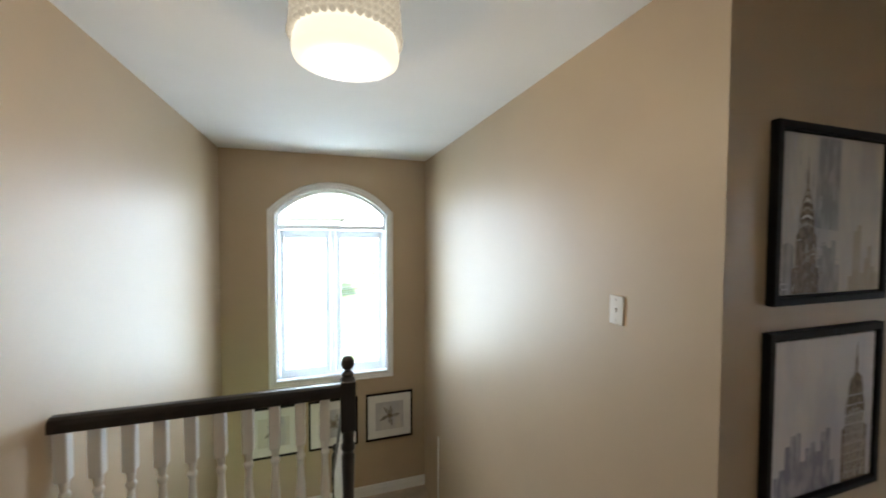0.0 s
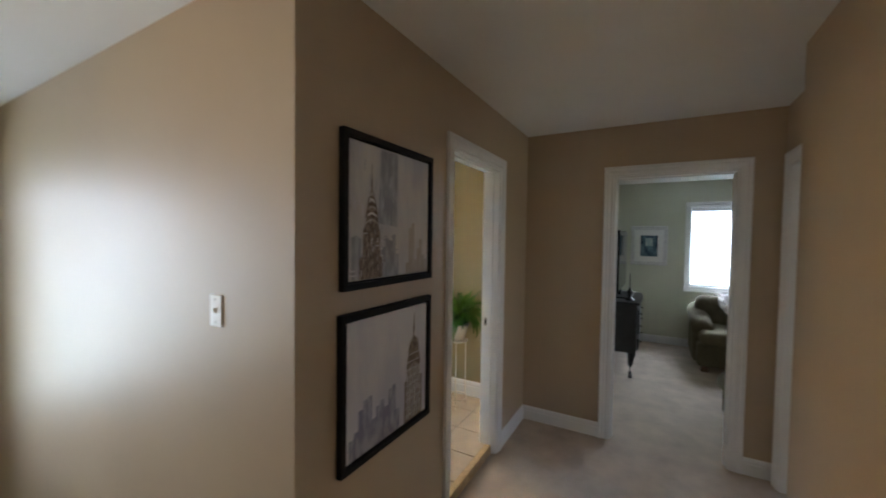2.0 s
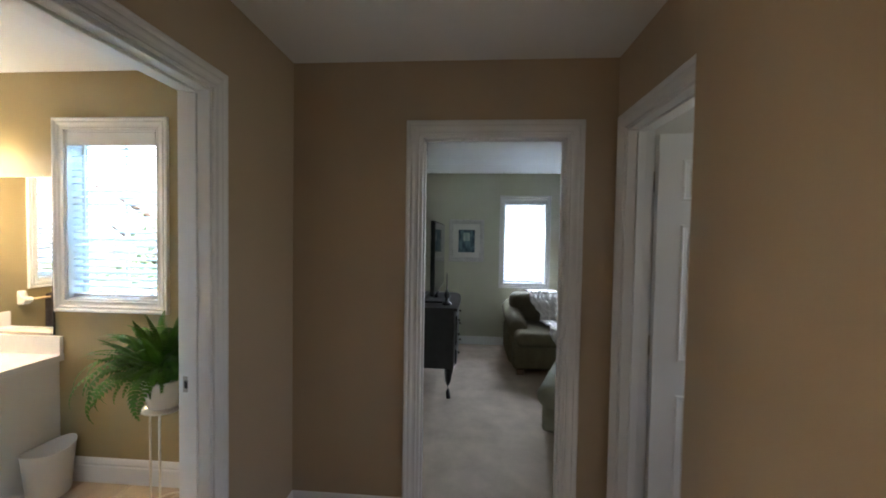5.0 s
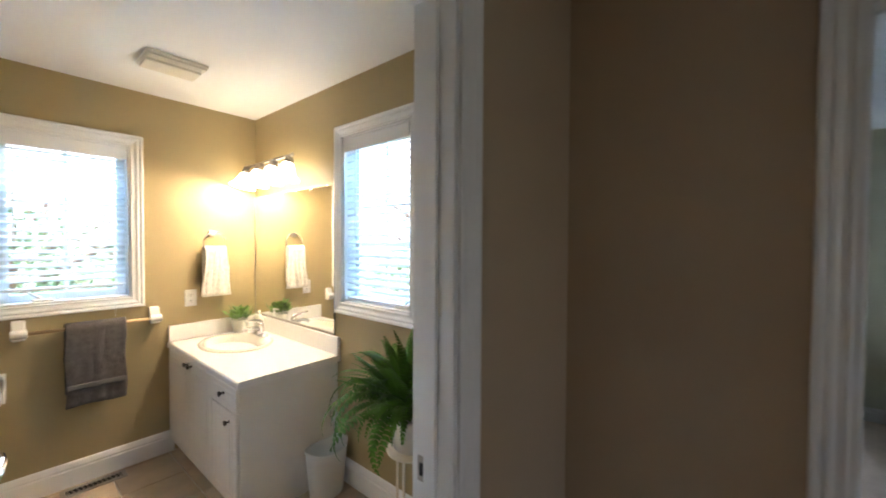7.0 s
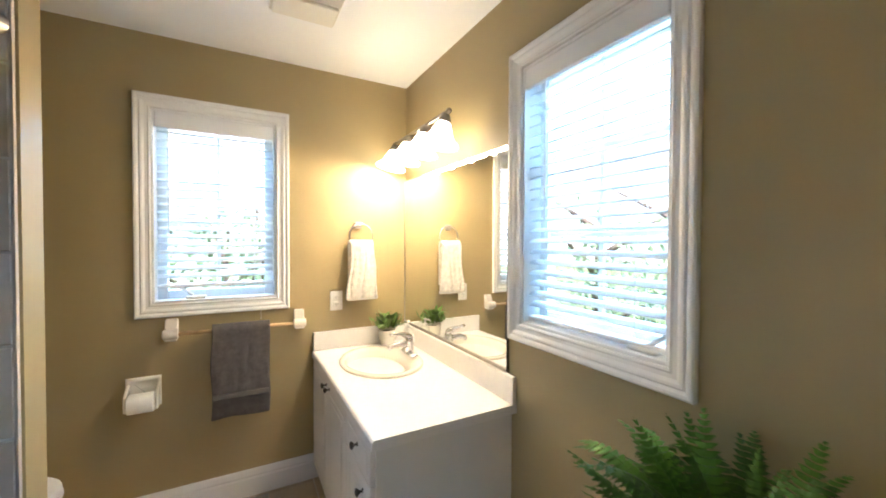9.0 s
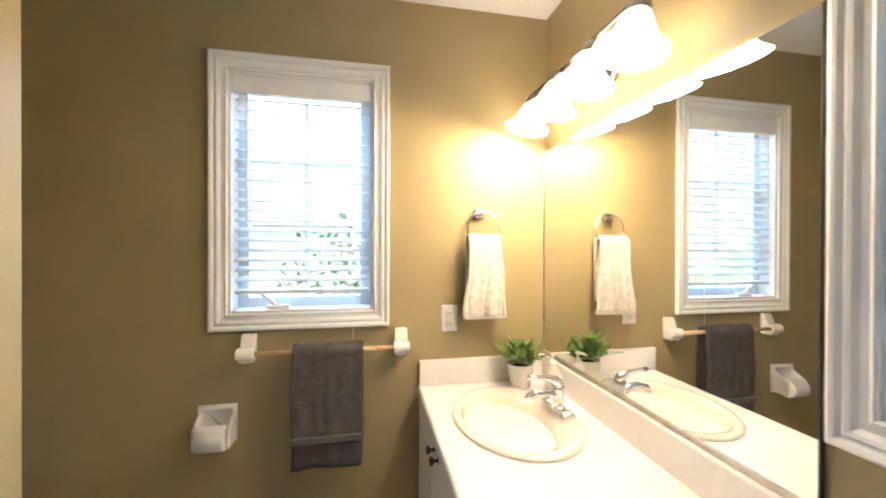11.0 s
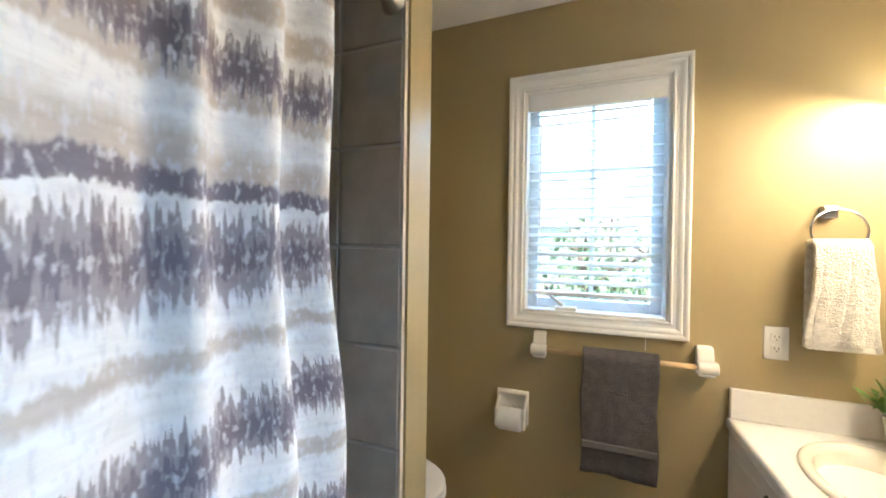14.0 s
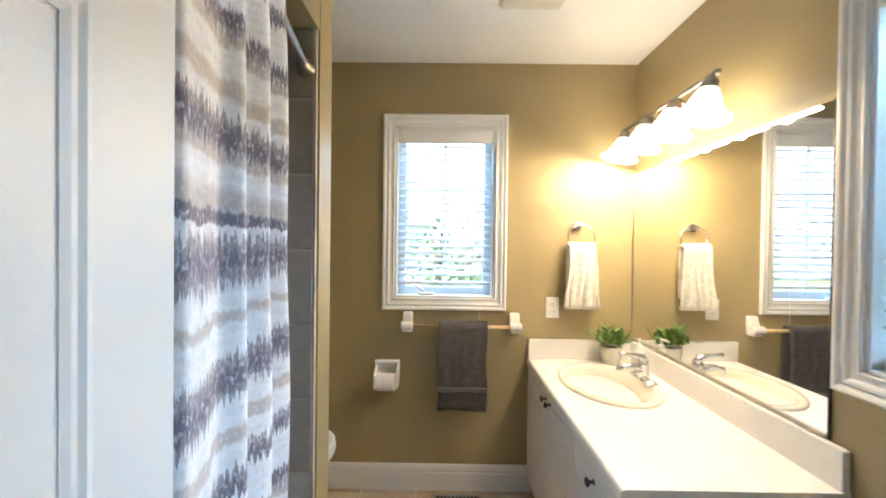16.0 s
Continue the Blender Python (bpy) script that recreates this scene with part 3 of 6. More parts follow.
def panel_door(name, width, m, label):
    """A six-panel moulded leaf, hinged at its origin, running along +x, faces along y."""
    d = thing(name, m, label, "door")
    d["kind"] = "structure"
    t, h = 0.017, 2.02
    part("leaf", boxed((0.002, -t, 0.012), (width, t, h), 0.002, 1), M_TRIM, d)
    cols = [(0.108, width / 2 - 0.045), (width / 2 + 0.045, width - 0.108)]
    rows = [(0.22, 0.80), (0.96, 1.60), (1.71, 1.90)]
    prof = [(0.0, 0.0), (0.004, 0.006), (0.010, 0.007), (0.016, 0.004), (0.022, 0.0045), (0.03, 0.002), (0.03, 0.0)]
    for a0, a1 in cols:
        for z0, z1 in rows:
            for s in (-1, 1):
                bm = bmesh.new()
                sweep(bm, [(a0, z0), (a1, z0), (a1, z1), (a0, z1)], [(1, 1), (-1, 1), (-1, -1), (1, -1)], prof, plane_map("y", s * t, s), True)
                p = part("panel_moulding", bm, M_TRIM, d)
                bm = bmesh.new()
                box(bm, (a0 + 0.035, min(s * t, s * (t + 0.005)), z0 + 0.035), (a1 - 0.035, max(s * t, s * (t + 0.005)), z1 - 0.035), 0.004, 1)
                part("raised_panel", bm, M_TRIM, d)
    for z in (0.22, 1.02, 1.80):
        bm = bmesh.new()
        lathe(bm, [(0.006, z - 0.045), (0.007, z - 0.044), (0.007, z - 0.015), (0.006, z - 0.0145), (0.007, z - 0.014), (0.007, z + 0.014), (0.006, z + 0.0145), (0.007, z + 0.015), (0.007, z + 0.044), (0.004, z + 0.05)], 12, Matrix.Translation((0.0, t + 0.004, 0)))
        part("hinge", bm, M_NICKEL, d, "small metal hinge", True)
    return d


def lever(parent, x, z, s, turn):
    """A rose and a lever handle on face s of the leaf."""
    bm = bmesh.new()
    lathe(bm, [(0.027, 0), (0.027, 0.006), (0.022, 0.010), (0.011, 0.012), (0.010, 0.045)], 20, pose(x, s * 0.017, z, -90 * s, 0, 0))
    part("rose", bm, M_CHROME, parent, "chrome handle rose", True)
    bm = bmesh.new()
    y = s * 0.062
    tube(bm, [(x + turn * 0.008, y, z), (x - turn * 0.03, y + s * 0.004, z), (x - turn * 0.07, y, z - 0.002), (x - turn * 0.115, y - s * 0.006, z - 0.004)], [0.011, 0.010, 0.009, 0.008], 12)
    part("lever", bm, M_CHROME, parent, "chrome lever handle", True)


door_bath = panel_door("door_1", 0.765, pose(3.043, 1.780, BATH, 0, 0, 89.4), "white six-panel door standing open into the bathroom")
lever(door_bath, 0.70, 0.93, -1, 1)
lever(door_bath, 0.70, 0.93, 1, 1)
door_side = panel_door("door_2", 0.74, pose(4.268, -0.18, 0, 0, 0, -92), "white six-panel door standing open into a dark room")
lever(door_side, 0.68, 0.95, -1, 1)

# ---------------------------------------------------------------- windows


def sash_window(name, axis, at, side, rect, depth, label, cas=True, crank=True, grid=True):
    """Casement window set in a wall hole: at the room face, side the way into the room."""
    a0, a1, z0, z1 = rect
    w = thing(name, Matrix.Identity(4), label, "window")
    w["kind"] = "structure"
    if cas:
        casing("window_casing", axis, at, side, a0, a1, z0, z1, True, 0.95, w)
    f = plane_map(axis, at, side)

    def blk(pname, p0, p1, q0, q1, h0, h1, m=M_VINYL, bev=0.002, label=""):
        a, b = f(p0, q0, h0), f(p1, q1, h1)
        return part(pname, boxed([min(u, v) for u, v in zip(a, b)], [max(u, v) for u, v in zip(a, b)], bev, 1), m, w, label)

    # reveal lining
    t = 0.012
    blk("reveal", a0, a0 + t, z0, z1, -depth, 0.002)
    blk("reveal", a1 - t, a1, z0, z1, -depth, 0.002)
    blk("reveal", a0 + t, a1 - t, z1 - t, z1, -depth, 0.002)
    blk("window_sill", a0 + t, a1 - t, z0, z0 + t, -depth, 0.002)
    # sash frame
    b0, b1, c0, c1 = a0 + t, a1 - t, z0 + t, z1 - t
    s = 0.042
    h0, h1 = -depth + 0.01, -depth + 0.05
    blk("sash_stile", b0, b0 + s, c0, c1, h0, h1)
    blk("sash_stile", b1 - s, b1, c0, c1, h0, h1)
    blk("sash_rail", b0 + s, b1 - s, c0, c0 + s, h0, h1)
    blk("sash_rail", b0 + s, b1 - s, c1 - s, c1, h0, h1)
    if grid:
        m = (b0 + b1) / 2
        blk("glazing_bar", m - 0.009, m + 0.009, c0 + s, c1 - s, h0 + 0.012, h1 - 0.012)
        for k in (1, 2):
            z = c0 + s + (c1 - c0 - 2 * s) * k / 3
            blk("glazing_bar", b0 + s, b1 - s, z - 0.009, z + 0.009, h0 + 0.013, h1 - 0.013)
    g = blk("pane", b0 + s, b1 - s, c0 + s, c1 - s, h0 + 0.018, h0 + 0.022, M_GLASS, 0)
    g.visible_shadow = False
    if crank:
        # folding crank operator on its base
        c = a0 + (a1 - a0) * (0.32 if axis == "y" else 0.16)
        o = f(c, z0 + 0.012, -0.03)
        dirn = Vector((1, 0, 0)) if axis == "y" else Vector((0, 1, 0))
        bm = bmesh.new()
        box(bm, (-0.045, -0.014, 0), (0.045, 0.014, 0.016), 0.006)
        for v in bm.verts:
            v.co = o + dirn * v.co.x + Vector((0, 0, v.co.z)) + (Vector((0, 1, 0)) if axis == "y" else Vector((1, 0, 0))) * v.co.y
        part("crank_base", bm, M_PLASTIC, w, "cream plastic crank base")
        bm = bmesh.new()
        tube(bm, [o + dirn * -0.012 + Vector((0, 0, 0.018)), o + dirn * -0.045 + Vector((0, 0, 0.045)), o + dirn * -0.085 + Vector((0, 0, 0.075))], [0.009, 0.006, 0.009], 8)
        part("crank_handle", bm, M_PLASTIC, w, "cream folding crank handle", True)
    return w


def slat_blind(name, axis, at, side, rect, foot, tilt, pitch, label, head=0.085, wand=0.28, slat=None):
    """Venetian blind: valance, slats, bottom rail, cords and tilt wand, hung in the opening."""
    a0, a1, z0, z1 = rect
    b = thing(name, Matrix.Identity(4), label, "blind", "venetian blinds")
    f = plane_map(axis, at, side)
    g0, g1 = a0 + 0.018, a1 - 0.018

    def blk(pname, p0, p1, q0, q1, h0, h1, bev=0.002, label=""):
        u, v = f(p0, q0, h0), f(p1, q1, h1)
        return part(pname, boxed([min(x, y) for x, y in zip(u, v)], [max(x, y) for x, y in zip(u, v)], bev, 1), M_BLIND, b, label)

    blk("valance", g0 - 0.004, g1 + 0.004, z1 - head - 0.004, z1 - 0.014, -0.014, 0.004, 0.003, "white moulded valance")
    blk("headrail", g0, g1, z1 - 0.06, z1 - 0.016, -0.06, -0.016)
    bm = bmesh.new()
    prof = [(-0.024, -0.0035), (-0.012, 0.0), (0.0, 0.0012), (0.012, 0.0), (0.024, -0.0035)]
    L = (g1 - g0) / 2
    th = radians(tilt)
    ends = []
    for e in (-L, L):
        up = [(h * math.cos(th) - v * math.sin(th), h * math.sin(th) + v * math.cos(th)) for h, v in prof]
        dn = [(h * math.cos(th) - (v - 0.0028) * math.sin(th), h * math.sin(th) + (v - 0.0028) * math.cos(th)) for h, v in prof[::-1]]
        ends.append([bm.verts.new((e, side * h, v) if axis == "y" else (side * h, e, v)) for h, v in up + dn])
    n = len(ends[0])
    for k in range(n):
        bm.faces.new((ends[0][k], ends[0][(k + 1) % n], ends[1][(k + 1) % n], ends[1][k]))
    bm.faces.new(ends[0][::-1]), bm.faces.new(ends[1])
    c = (g0 + g1) / 2
    z = z1 - head - 0.012
    first = None
    zs = []
    while z > foot + 0.03:
        zs.append(z)
        z -= pitch
    for z in zs:
        mm = Matrix.Translation(f(c, z, -0.040))
        if first is None:
            first = part("slat", bm, slat or M_SLAT, b)
            first.matrix_basis = mm
        else:
            share("slat", first, b, mm @ pose(0, 0, 0, random.uniform(-0.8, 0.8) if axis == "y" else 0, random.uniform(-0.8, 0.8) if axis == "x" else 0, 0))
    blk("bottom_rail", g0, g1, foot, foot + 0.016, -0.062, -0.018, 0.004)
    for k in (0.17, 0.83):
        a = g0 + (g1 - g0) * k
        for h in (-0.066, -0.0145):
            bm = bmesh.new()
            tube(bm, [f(a, foot + 0.01, h), f(a, z1 - 0.06, h)], 0.0009, 5)
            part("ladder_cord", bm, M_BLIND, b)
    a = g0 + (g1 - g0) * (0.10 if axis == "y" else 0.80)
    bm = bmesh.new()
    tube(bm, [f(a, z1 - head, 0.004), f(a, z1 - head - wand, 0.006)], 0.004, 6)
    part("tilt_wand", bm, M_PLASTIC, b, "thin tilt wand")
    return b


sash_window("window_1", "y", YB, -1, W1, 0.13, "white casement window with moulded casing and crank")
sash_window("window_2", "x", XR, -1, W2, 0.13, "white side window with moulded casing", crank=True)
slat_blind("window_blind", "y", YB, -1, W1, 1.205, -20, 0.040, "lowered white slatted blind, slats half open", wand=0.52)
slat_blind("window_blind", "x", XR, -1, W2, 1.145, -18, 0.040, "lowered white slatted blind over the side window", wand=0.50)
for i, r in enumerate(BW):
    sash_window("window_%d" % (3 + i), "x", 7.8, -1, r, 0.13, "white bedroom window with moulded casing", crank=False, grid=False)
    slat_blind("window_blind", "x", 7.8, -1, r, r[2] + 0.02, -48, 0.042, "lowered white slatted blind in the bedroom", head=0.06)

# invented, out of view: only gives the hall fill lamp an opening
sash_window("window_6", "y", -2.5, 1, (3.50, 4.14, 0.92, 2.06), 0.10, "unseen white casement window added to the side room for fill light", crank=False)

# arched stair window
aw = tagged(thing("window_5", Matrix.Identity(4), "tall arched window with two shuttered casements", "window"), kind="structure")
path = [(AW0, AWZ), (AW1, AWZ)] + arch_points(AW0, AW1, AWS, AWT, 28)
out = [(-1, -1), (1, -1)]
ap = arch_points(AW0, AW1, AWS, AWT, 28)
ac = (AW0 + AW1) / 2
hw, hh = (AW1 - AW0) / 2, AWT - AWS
ar = (hw * hw + hh * hh) / (2 * hh)
for i, (x, z) in enumerate(ap):
    nx, nz = (x - ac) / ar, (z - (AWT - ar)) / ar
    if i in (0, 28):
        nx, nz = (1 if i == 0 else -1), 0.55
    out.append((nx, nz))
bm = bmesh.new()
sweep(bm, path, out, [(d * 0.95, h) for d, h in CASING], plane_map("y", ST_Y, -1), True)
part("window_casing", bm, M_TRIM, aw)
bm = bmesh.new()
sweep(bm, path, out, [(-0.03, -0.12), (-0.03, -0.07), (0.0, -0.07), (0.0, 0.002), (-0.006, 0.002), (-0.006, -0.06), (-0.036, -0.06), (-0.036, -0.12)], plane_map("y", ST_Y, -1), True)
part("window_frame", bm, M_VINYL, aw)
part("transom_bar", boxed((AW0 + 0.03, ST_Y + 0.06, 1.655), (AW1 - 0.03, ST_Y + 0.12, 1.70), 0.004), M_VINYL, aw)
part("mullion", boxed((ac - 0.026, ST_Y + 0.06, AWZ + 0.03), (ac + 0.026, ST_Y + 0.12, 1.655), 0.004), M_VINYL, aw)
bm = bmesh.new()
vs = [bm.verts.new((x, ST_Y + 0.1, z)) for x, z in [(AW0 + 0.02, AWZ + 0.02), (AW1 - 0.02, AWZ + 0.02)] + arch_points(AW0 + 0.02, AW1 - 0.02, AWS, AWT - 0.02, 20)]
f0 = bm.faces.new(vs)
ex = bmesh.ops.extrude_face_region(bm, geom=[f0])
for v in ex["geom"]:
    if isinstance(v, bmesh.types.BMVert):
        v.co.y += 0.004
g = part("pane", bm, M_GLASS, aw)
g.visible_shadow = False
# shutters with louvres in the lower lights
for s, (a0, a1) in enumerate(((AW0 + 0.045, ac - 0.03), (ac + 0.03, AW1 - 0.045))):
    sh = tagged(thing("shutter", Matrix.Identity(4), "white louvred shutter panel in the arched window", "shutter", "stair window shutters"))
    y0, y1 = ST_Y + 0.012, ST_Y + 0.040
    part("stile", boxed((a0, y0, 0.13), (a0 + 0.045, y1, 1.645), 0.003, 1), M_SLAT, sh)
    part("stile", boxed((a1 - 0.045, y0, 0.13), (a1, y1, 1.645), 0.003, 1), M_SLAT, sh)
    part("rail", boxed((a0 + 0.045, y0, 0.13), (a1 - 0.045, y1, 0.205), 0.003, 1), M_SLAT, sh)
    part("rail", boxed((a0 + 0.045, y0, 1.57), (a1 - 0.045, y1, 1.645), 0.003, 1), M_SLAT, sh)
    bm = bmesh.new()
    box(bm, (-(a1 - a0) / 2 + 0.047, -0.026, -0.003), ((a1 - a0) / 2 - 0.047, 0.026, 0.003), 0.0025, 1)
    first = None
    for k in range(22):
        m = pose((a0 + a1) / 2, ST_Y + 0.027, 0.235 + 0.0605 * k, -8, 0, 0)
        if first is None:
            first = part("louvre", bm, M_SLAT, sh)
            first.matrix_basis = m
        else:
            share("louvre", first, sh, m)

# ---------------------------------------------------------------- outdoors
bm = bmesh.new()
box(bm, (-400, -400, -3.3), (400, 400, -3.0))
tagged(part("ground", bm, M_GRASS), "green lawn reaching to the horizon", "ground", kind="structure")

# ---------------------------------------------------------------- stairwell and hall things
I4 = Matrix.Identity(4)
railing = thing("stair_railing", I4, "black handrail on white turned balusters with a ball-topped newel", "railing")
RY = 2.55
bm = bmesh.new()
rp = [(-0.031, -0.028), (-0.031, 0.002), (-0.024, 0.018), (-0.012, 0.026), (0.012, 0.026), (0.024, 0.018), (0.031, 0.002), (0.031, -0.028), (0.018, -0.032), (-0.018, -0.032)]
ends = [[bm.verts.new((x, RY + a, z + b)) for a, b in rp] for x, z in ((-0.065, 0.91), (0.945, 0.91))]
for k in range(len(rp)):
    bm.faces.new((ends[0][k], ends[0][(k + 1) % len(rp)], ends[1][(k + 1) % len(rp)], ends[1][k]))
bm.faces.new(ends[0][::-1]), bm.faces.new(ends[1])
part("handrail", bm, M_EBONY, railing, "black stained handrail")


def newel(x, y, foot, parent):
    bm = bmesh.new()
    T = Matrix.Translation((x, y, foot))
    box(bm, (x - 0.033, y - 0.033, foot), (x + 0.033, y + 0.033, foot + 0.20), 0.003, 1)
    lathe(bm, [(0.033, 0.20), (0.026, 0.215), (0.031, 0.225), (0.023, 0.24), (0.020, 0.30), (0.025, 0.45), (0.028, 0.60), (0.030, 0.66), (0.024, 0.685), (0.031, 0.70), (0.031, 0.712), (0.024, 0.73), (0.027, 0.765), (0.033, 0.79)], 20, T)
    box(bm, (x - 0.033, y - 0.033, foot + 0.785), (x + 0.033, y + 0.033, foot + 1.012), 0.004, 1)
    lathe(bm, [(0.033, 1.012), (0.022, 1.028), (0.026, 1.034), (0.026, 1.040), (0.014, 1.050), (0.012, 1.056), (0.022, 1.064), (0.0285, 1.078), (0.0295, 1.090), (0.026, 1.104), (0.016, 1.116), (0.004, 1.120)], 20, T)
    return part("newel", bm, M_EBONY, parent, "black newel post with a ball finial")


newel(0.976, RY, -0.062, railing)
bm = bmesh.new()
box(bm, (-0.021, -0.021, 0.0), (0.021, 0.021, 0.17), 0.002, 1)
lathe(bm, [(0.019, 0.17), (0.014, 0.18), (0.019, 0.19), (0.013, 0.20), (0.012, 0.26), (0.016, 0.40), (0.019, 0.50), (0.0195, 0.56), (0.015, 0.60), (0.013, 0.65), (0.012, 0.685), (0.018, 0.70), (0.018, 0.708), (0.012, 0.72), (0.015, 0.745), (0.017, 0.76)], 14)
box(bm, (-0.021, -0.021, 0.758), (0.021, 0.021, 0.945), 0.003, 1)
first = None
for i in range(10):
    m = Matrix.Translation((-0.034 + 0.1012 * i, RY, -0.065))
    if first is None:
        first = part("baluster", bm, M_SPINDLE, railing)
        first.matrix_basis = m
    else:
        share("baluster", first, railing, m)
# flight rail going down to the landing newel
down = thing("stair_flight_railing", I4, "sloping black handrail with balusters down the flight", "railing")
newel(0.976, 4.10, -1.30, down)
bm = bmesh.new()
ends = [[bm.verts.new((0.978 + a, y, z + b)) for a, b in rp] for y, z in ((2.58, 0.83), (4.07, -0.42))]
for k in range(len(rp)):
    bm.faces.new((ends[0][k], ends[0][(k + 1) % len(rp)], ends[1][(k + 1) % len(rp)], ends[1][k]))
bm.faces.new(ends[0][::-1]), bm.faces.new(ends[1])
part("handrail", bm, M_EBONY, down, "black sloping handrail")
for i in range(13):
    y = 2.65 + 0.110 * i
    z = 0.83 - (y - 2.58) * 1.25 / 1.49
    share("baluster", first, down, Matrix.Translation((0.978, y, z - 0.96)))


def ceiling_drum(x, y):
    d = thing("ceiling_lamp", pose(x, y, TOP), "lit round flush ceiling lamp with crystal bead rows", "lamp")
    bm = bmesh.new()
    lathe(bm, [(0.15, 0.0), (0.15, -0.012), (0.14, -0.018)], 40)
    part("base_plate", bm, M_CHROME, d, "chrome ceiling plate", True)
    bm = bmesh.new()
    lathe(bm, [(0.150, -0.018), (0.160, -0.05), (0.166, -0.16), (0.168, -0.165)], 40, None, False)
    part("glass_side", bm, M_CRYSTAL, d, "pressed clear glass side", True)
    bm = bmesh.new()
    lathe(bm, [(0.168, -0.165), (0.176, -0.19), (0.180, -0.225), (0.176, -0.245), (0.13, -0.262), (0.05, -0.268), (0.002, -0.269)], 40)
    part("diffuser", bm, M_DRUM, d, "glowing opal glass bowl", True)
    for r, z in ((0.172, -0.035), (0.174, -0.062), (0.176, -0.09), (0.178, -0.118), (0.180, -0.146), (0.184, -0.174)):
        bm = bmesh.new()
        tube(bm, [(r * math.cos(a), r * math.sin(a), z + 0.012) for a in [2 * math.pi * k / 40 for k in range(40)]], 0.002, 5, True)
        for k in range(44):
            a = 2 * math.pi * k / 44
            bmesh.ops.create_icosphere(bm, subdivisions=1, radius=0.0125, matrix=Matrix.Translation((r * math.cos(a), r * math.sin(a), z)))
        part("beaded_strand", bm, M_CRYSTAL, d, "strand of clear crystal")
    return d


ceiling_drum(0.955, 2.20)
lamp("drum_bulb", "POINT", Matrix.Translation((0.955, 2.20, 2.10)), 0.9, (1.0, 0.78, 0.5), radius=0.05)


def switch_plate(x, y, z):
    s = thing("light_switch", pose(x, y, z, 0, 0, -90), "white toggle light switch on the stairwell wall", "switch")
    part("plate", boxed((-0.036, 0, -0.058), (0.036, 0.006, 0.058), 0.003), M_PLASTIC, s).matrix_basis = pose(0, 0, 0, 0, 0, 0)
    part("toggle", boxed((-0.004, -0.006, -0.009), (0.004, 0.004, 0.009), 0.002, 1), M_PLASTIC, s).matrix_basis = pose(0, 0, 0, 12, 0, 0)
    for dz in (-0.042, 0.042):
        bm = bmesh.new()
        lathe(bm, [(0.0035, 0), (0.0035, 0.0012), (0.001, 0.0018)], 8, pose(0, -0.0005, dz, 90, 0, 0))
        part("screw", bm, M_NICKEL, s)
    return s


sw = switch_plate(ST_X - 0.006, 2.055, 1.296)

# thin white upright box, slightly proud of the stairwell wall
tagged(part("stair_wall_strip", boxed((ST_X - 0.008, 4.415, -1.3), (ST_X - 0.0005, 4.452, -0.465), 0.002, 1), M_TRIM), "narrow white upright strip low on the stairwell wall", "trim", kind="structure")

# ---- framed prints in the hall
PRINT_A = art_mat("print_ground_greige", (0.68, 0.65, 0.60), (0.50, 0.49, 0.51), 3.0)
PRINT_B = art_mat("print_ground_lilac", (0.74, 0.72, 0.74), (0.60, 0.59, 0.65), 3.0)
INK_BROWN = art_mat("brown_ink", (0.13, 0.09, 0.06), (0.34, 0.28, 0.22), 55)
INK_GREY = art_mat("grey_ink", (0.30, 0.30, 0.32), (0.46, 0.46, 0.48), 18)
INK_BLUE = art_mat("slate_blue_ink", (0.26, 0.26, 0.36), (0.48, 0.48, 0.55), 16)
INK_SKETCH = art_mat("sketch_ink", (0.20, 0.175, 0.15), (0.48, 0.45, 0.41), 40)
INK_FAINT = art_mat("faint_ochre_ink", (0.44, 0.38, 0.30), (0.52, 0.49, 0.44), 12)


def hall_print(x0, x1, z0, z1, ground, shapes, label):
    """A canvas in a deep black floater frame; shapes of (material, lift, outline in the unit square)."""
    p = thing("framed_print", I4, label, "picture", "hall prints")
    d, w, y = 0.024, 0.025, PY
    bm = bmesh.new()
    prof = [(0.0, 0.0), (0.0, d), (-0.003, d + 0.002), (-w + 0.003, d + 0.002), (-w, d), (-w, 0.012), (-w - 0.012, 0.012), (-w - 0.012, 0.0)]
    sweep(bm, [(x0, z0), (x1, z0), (x1, z1), (x0, z1)], [(-1, -1), (1, -1), (1, 1), (-1, 1)], prof, plane_map("y", y, -1), True)
    part("frame", bm, M_BLACK, p, "deep black floater frame")
    a0, a1, b0, b1 = x0 + w + 0.008, x1 - w - 0.008, z0 + w + 0.008, z1 - w - 0.008
    part("canvas", boxed((a0, y - 0.017, b0), (a1, y - 0.004, b1), 0.002, 1), ground, p, "pale brushed canvas")
    for m, lift, outline in shapes:
        bm = bmesh.new()
        bm.faces.new([bm.verts.new((a0 + (a1 - a0) * u, y - 0.0172 - lift * 0.0006, b0 + (b1 - b0) * v)) for u, v in outline])
        part("printed_shape", bm, m, p)
    return p


def spire(c, w, foot, steps):
    """Outline of a stepped tower: steps of (height, half width)."""
    right = [(c + w * 0 + s, h) for h, s in steps]
    left = [(c - s, h) for h, s in steps[::-1]]
    return [(min(1, max(0, u)), v) for u, v in right + left]


def jag(a, b, heights):
    """A skyline block with a stepped top from a to b."""
    n = len(heights)
    top = []
    for i, h in enumerate(heights):
        top += [(a + (b - a) * i / n, h), (a + (b - a) * (i + 1) / n, h)]
    return [(a, 0.005)] + top + [(b, 0.005)]


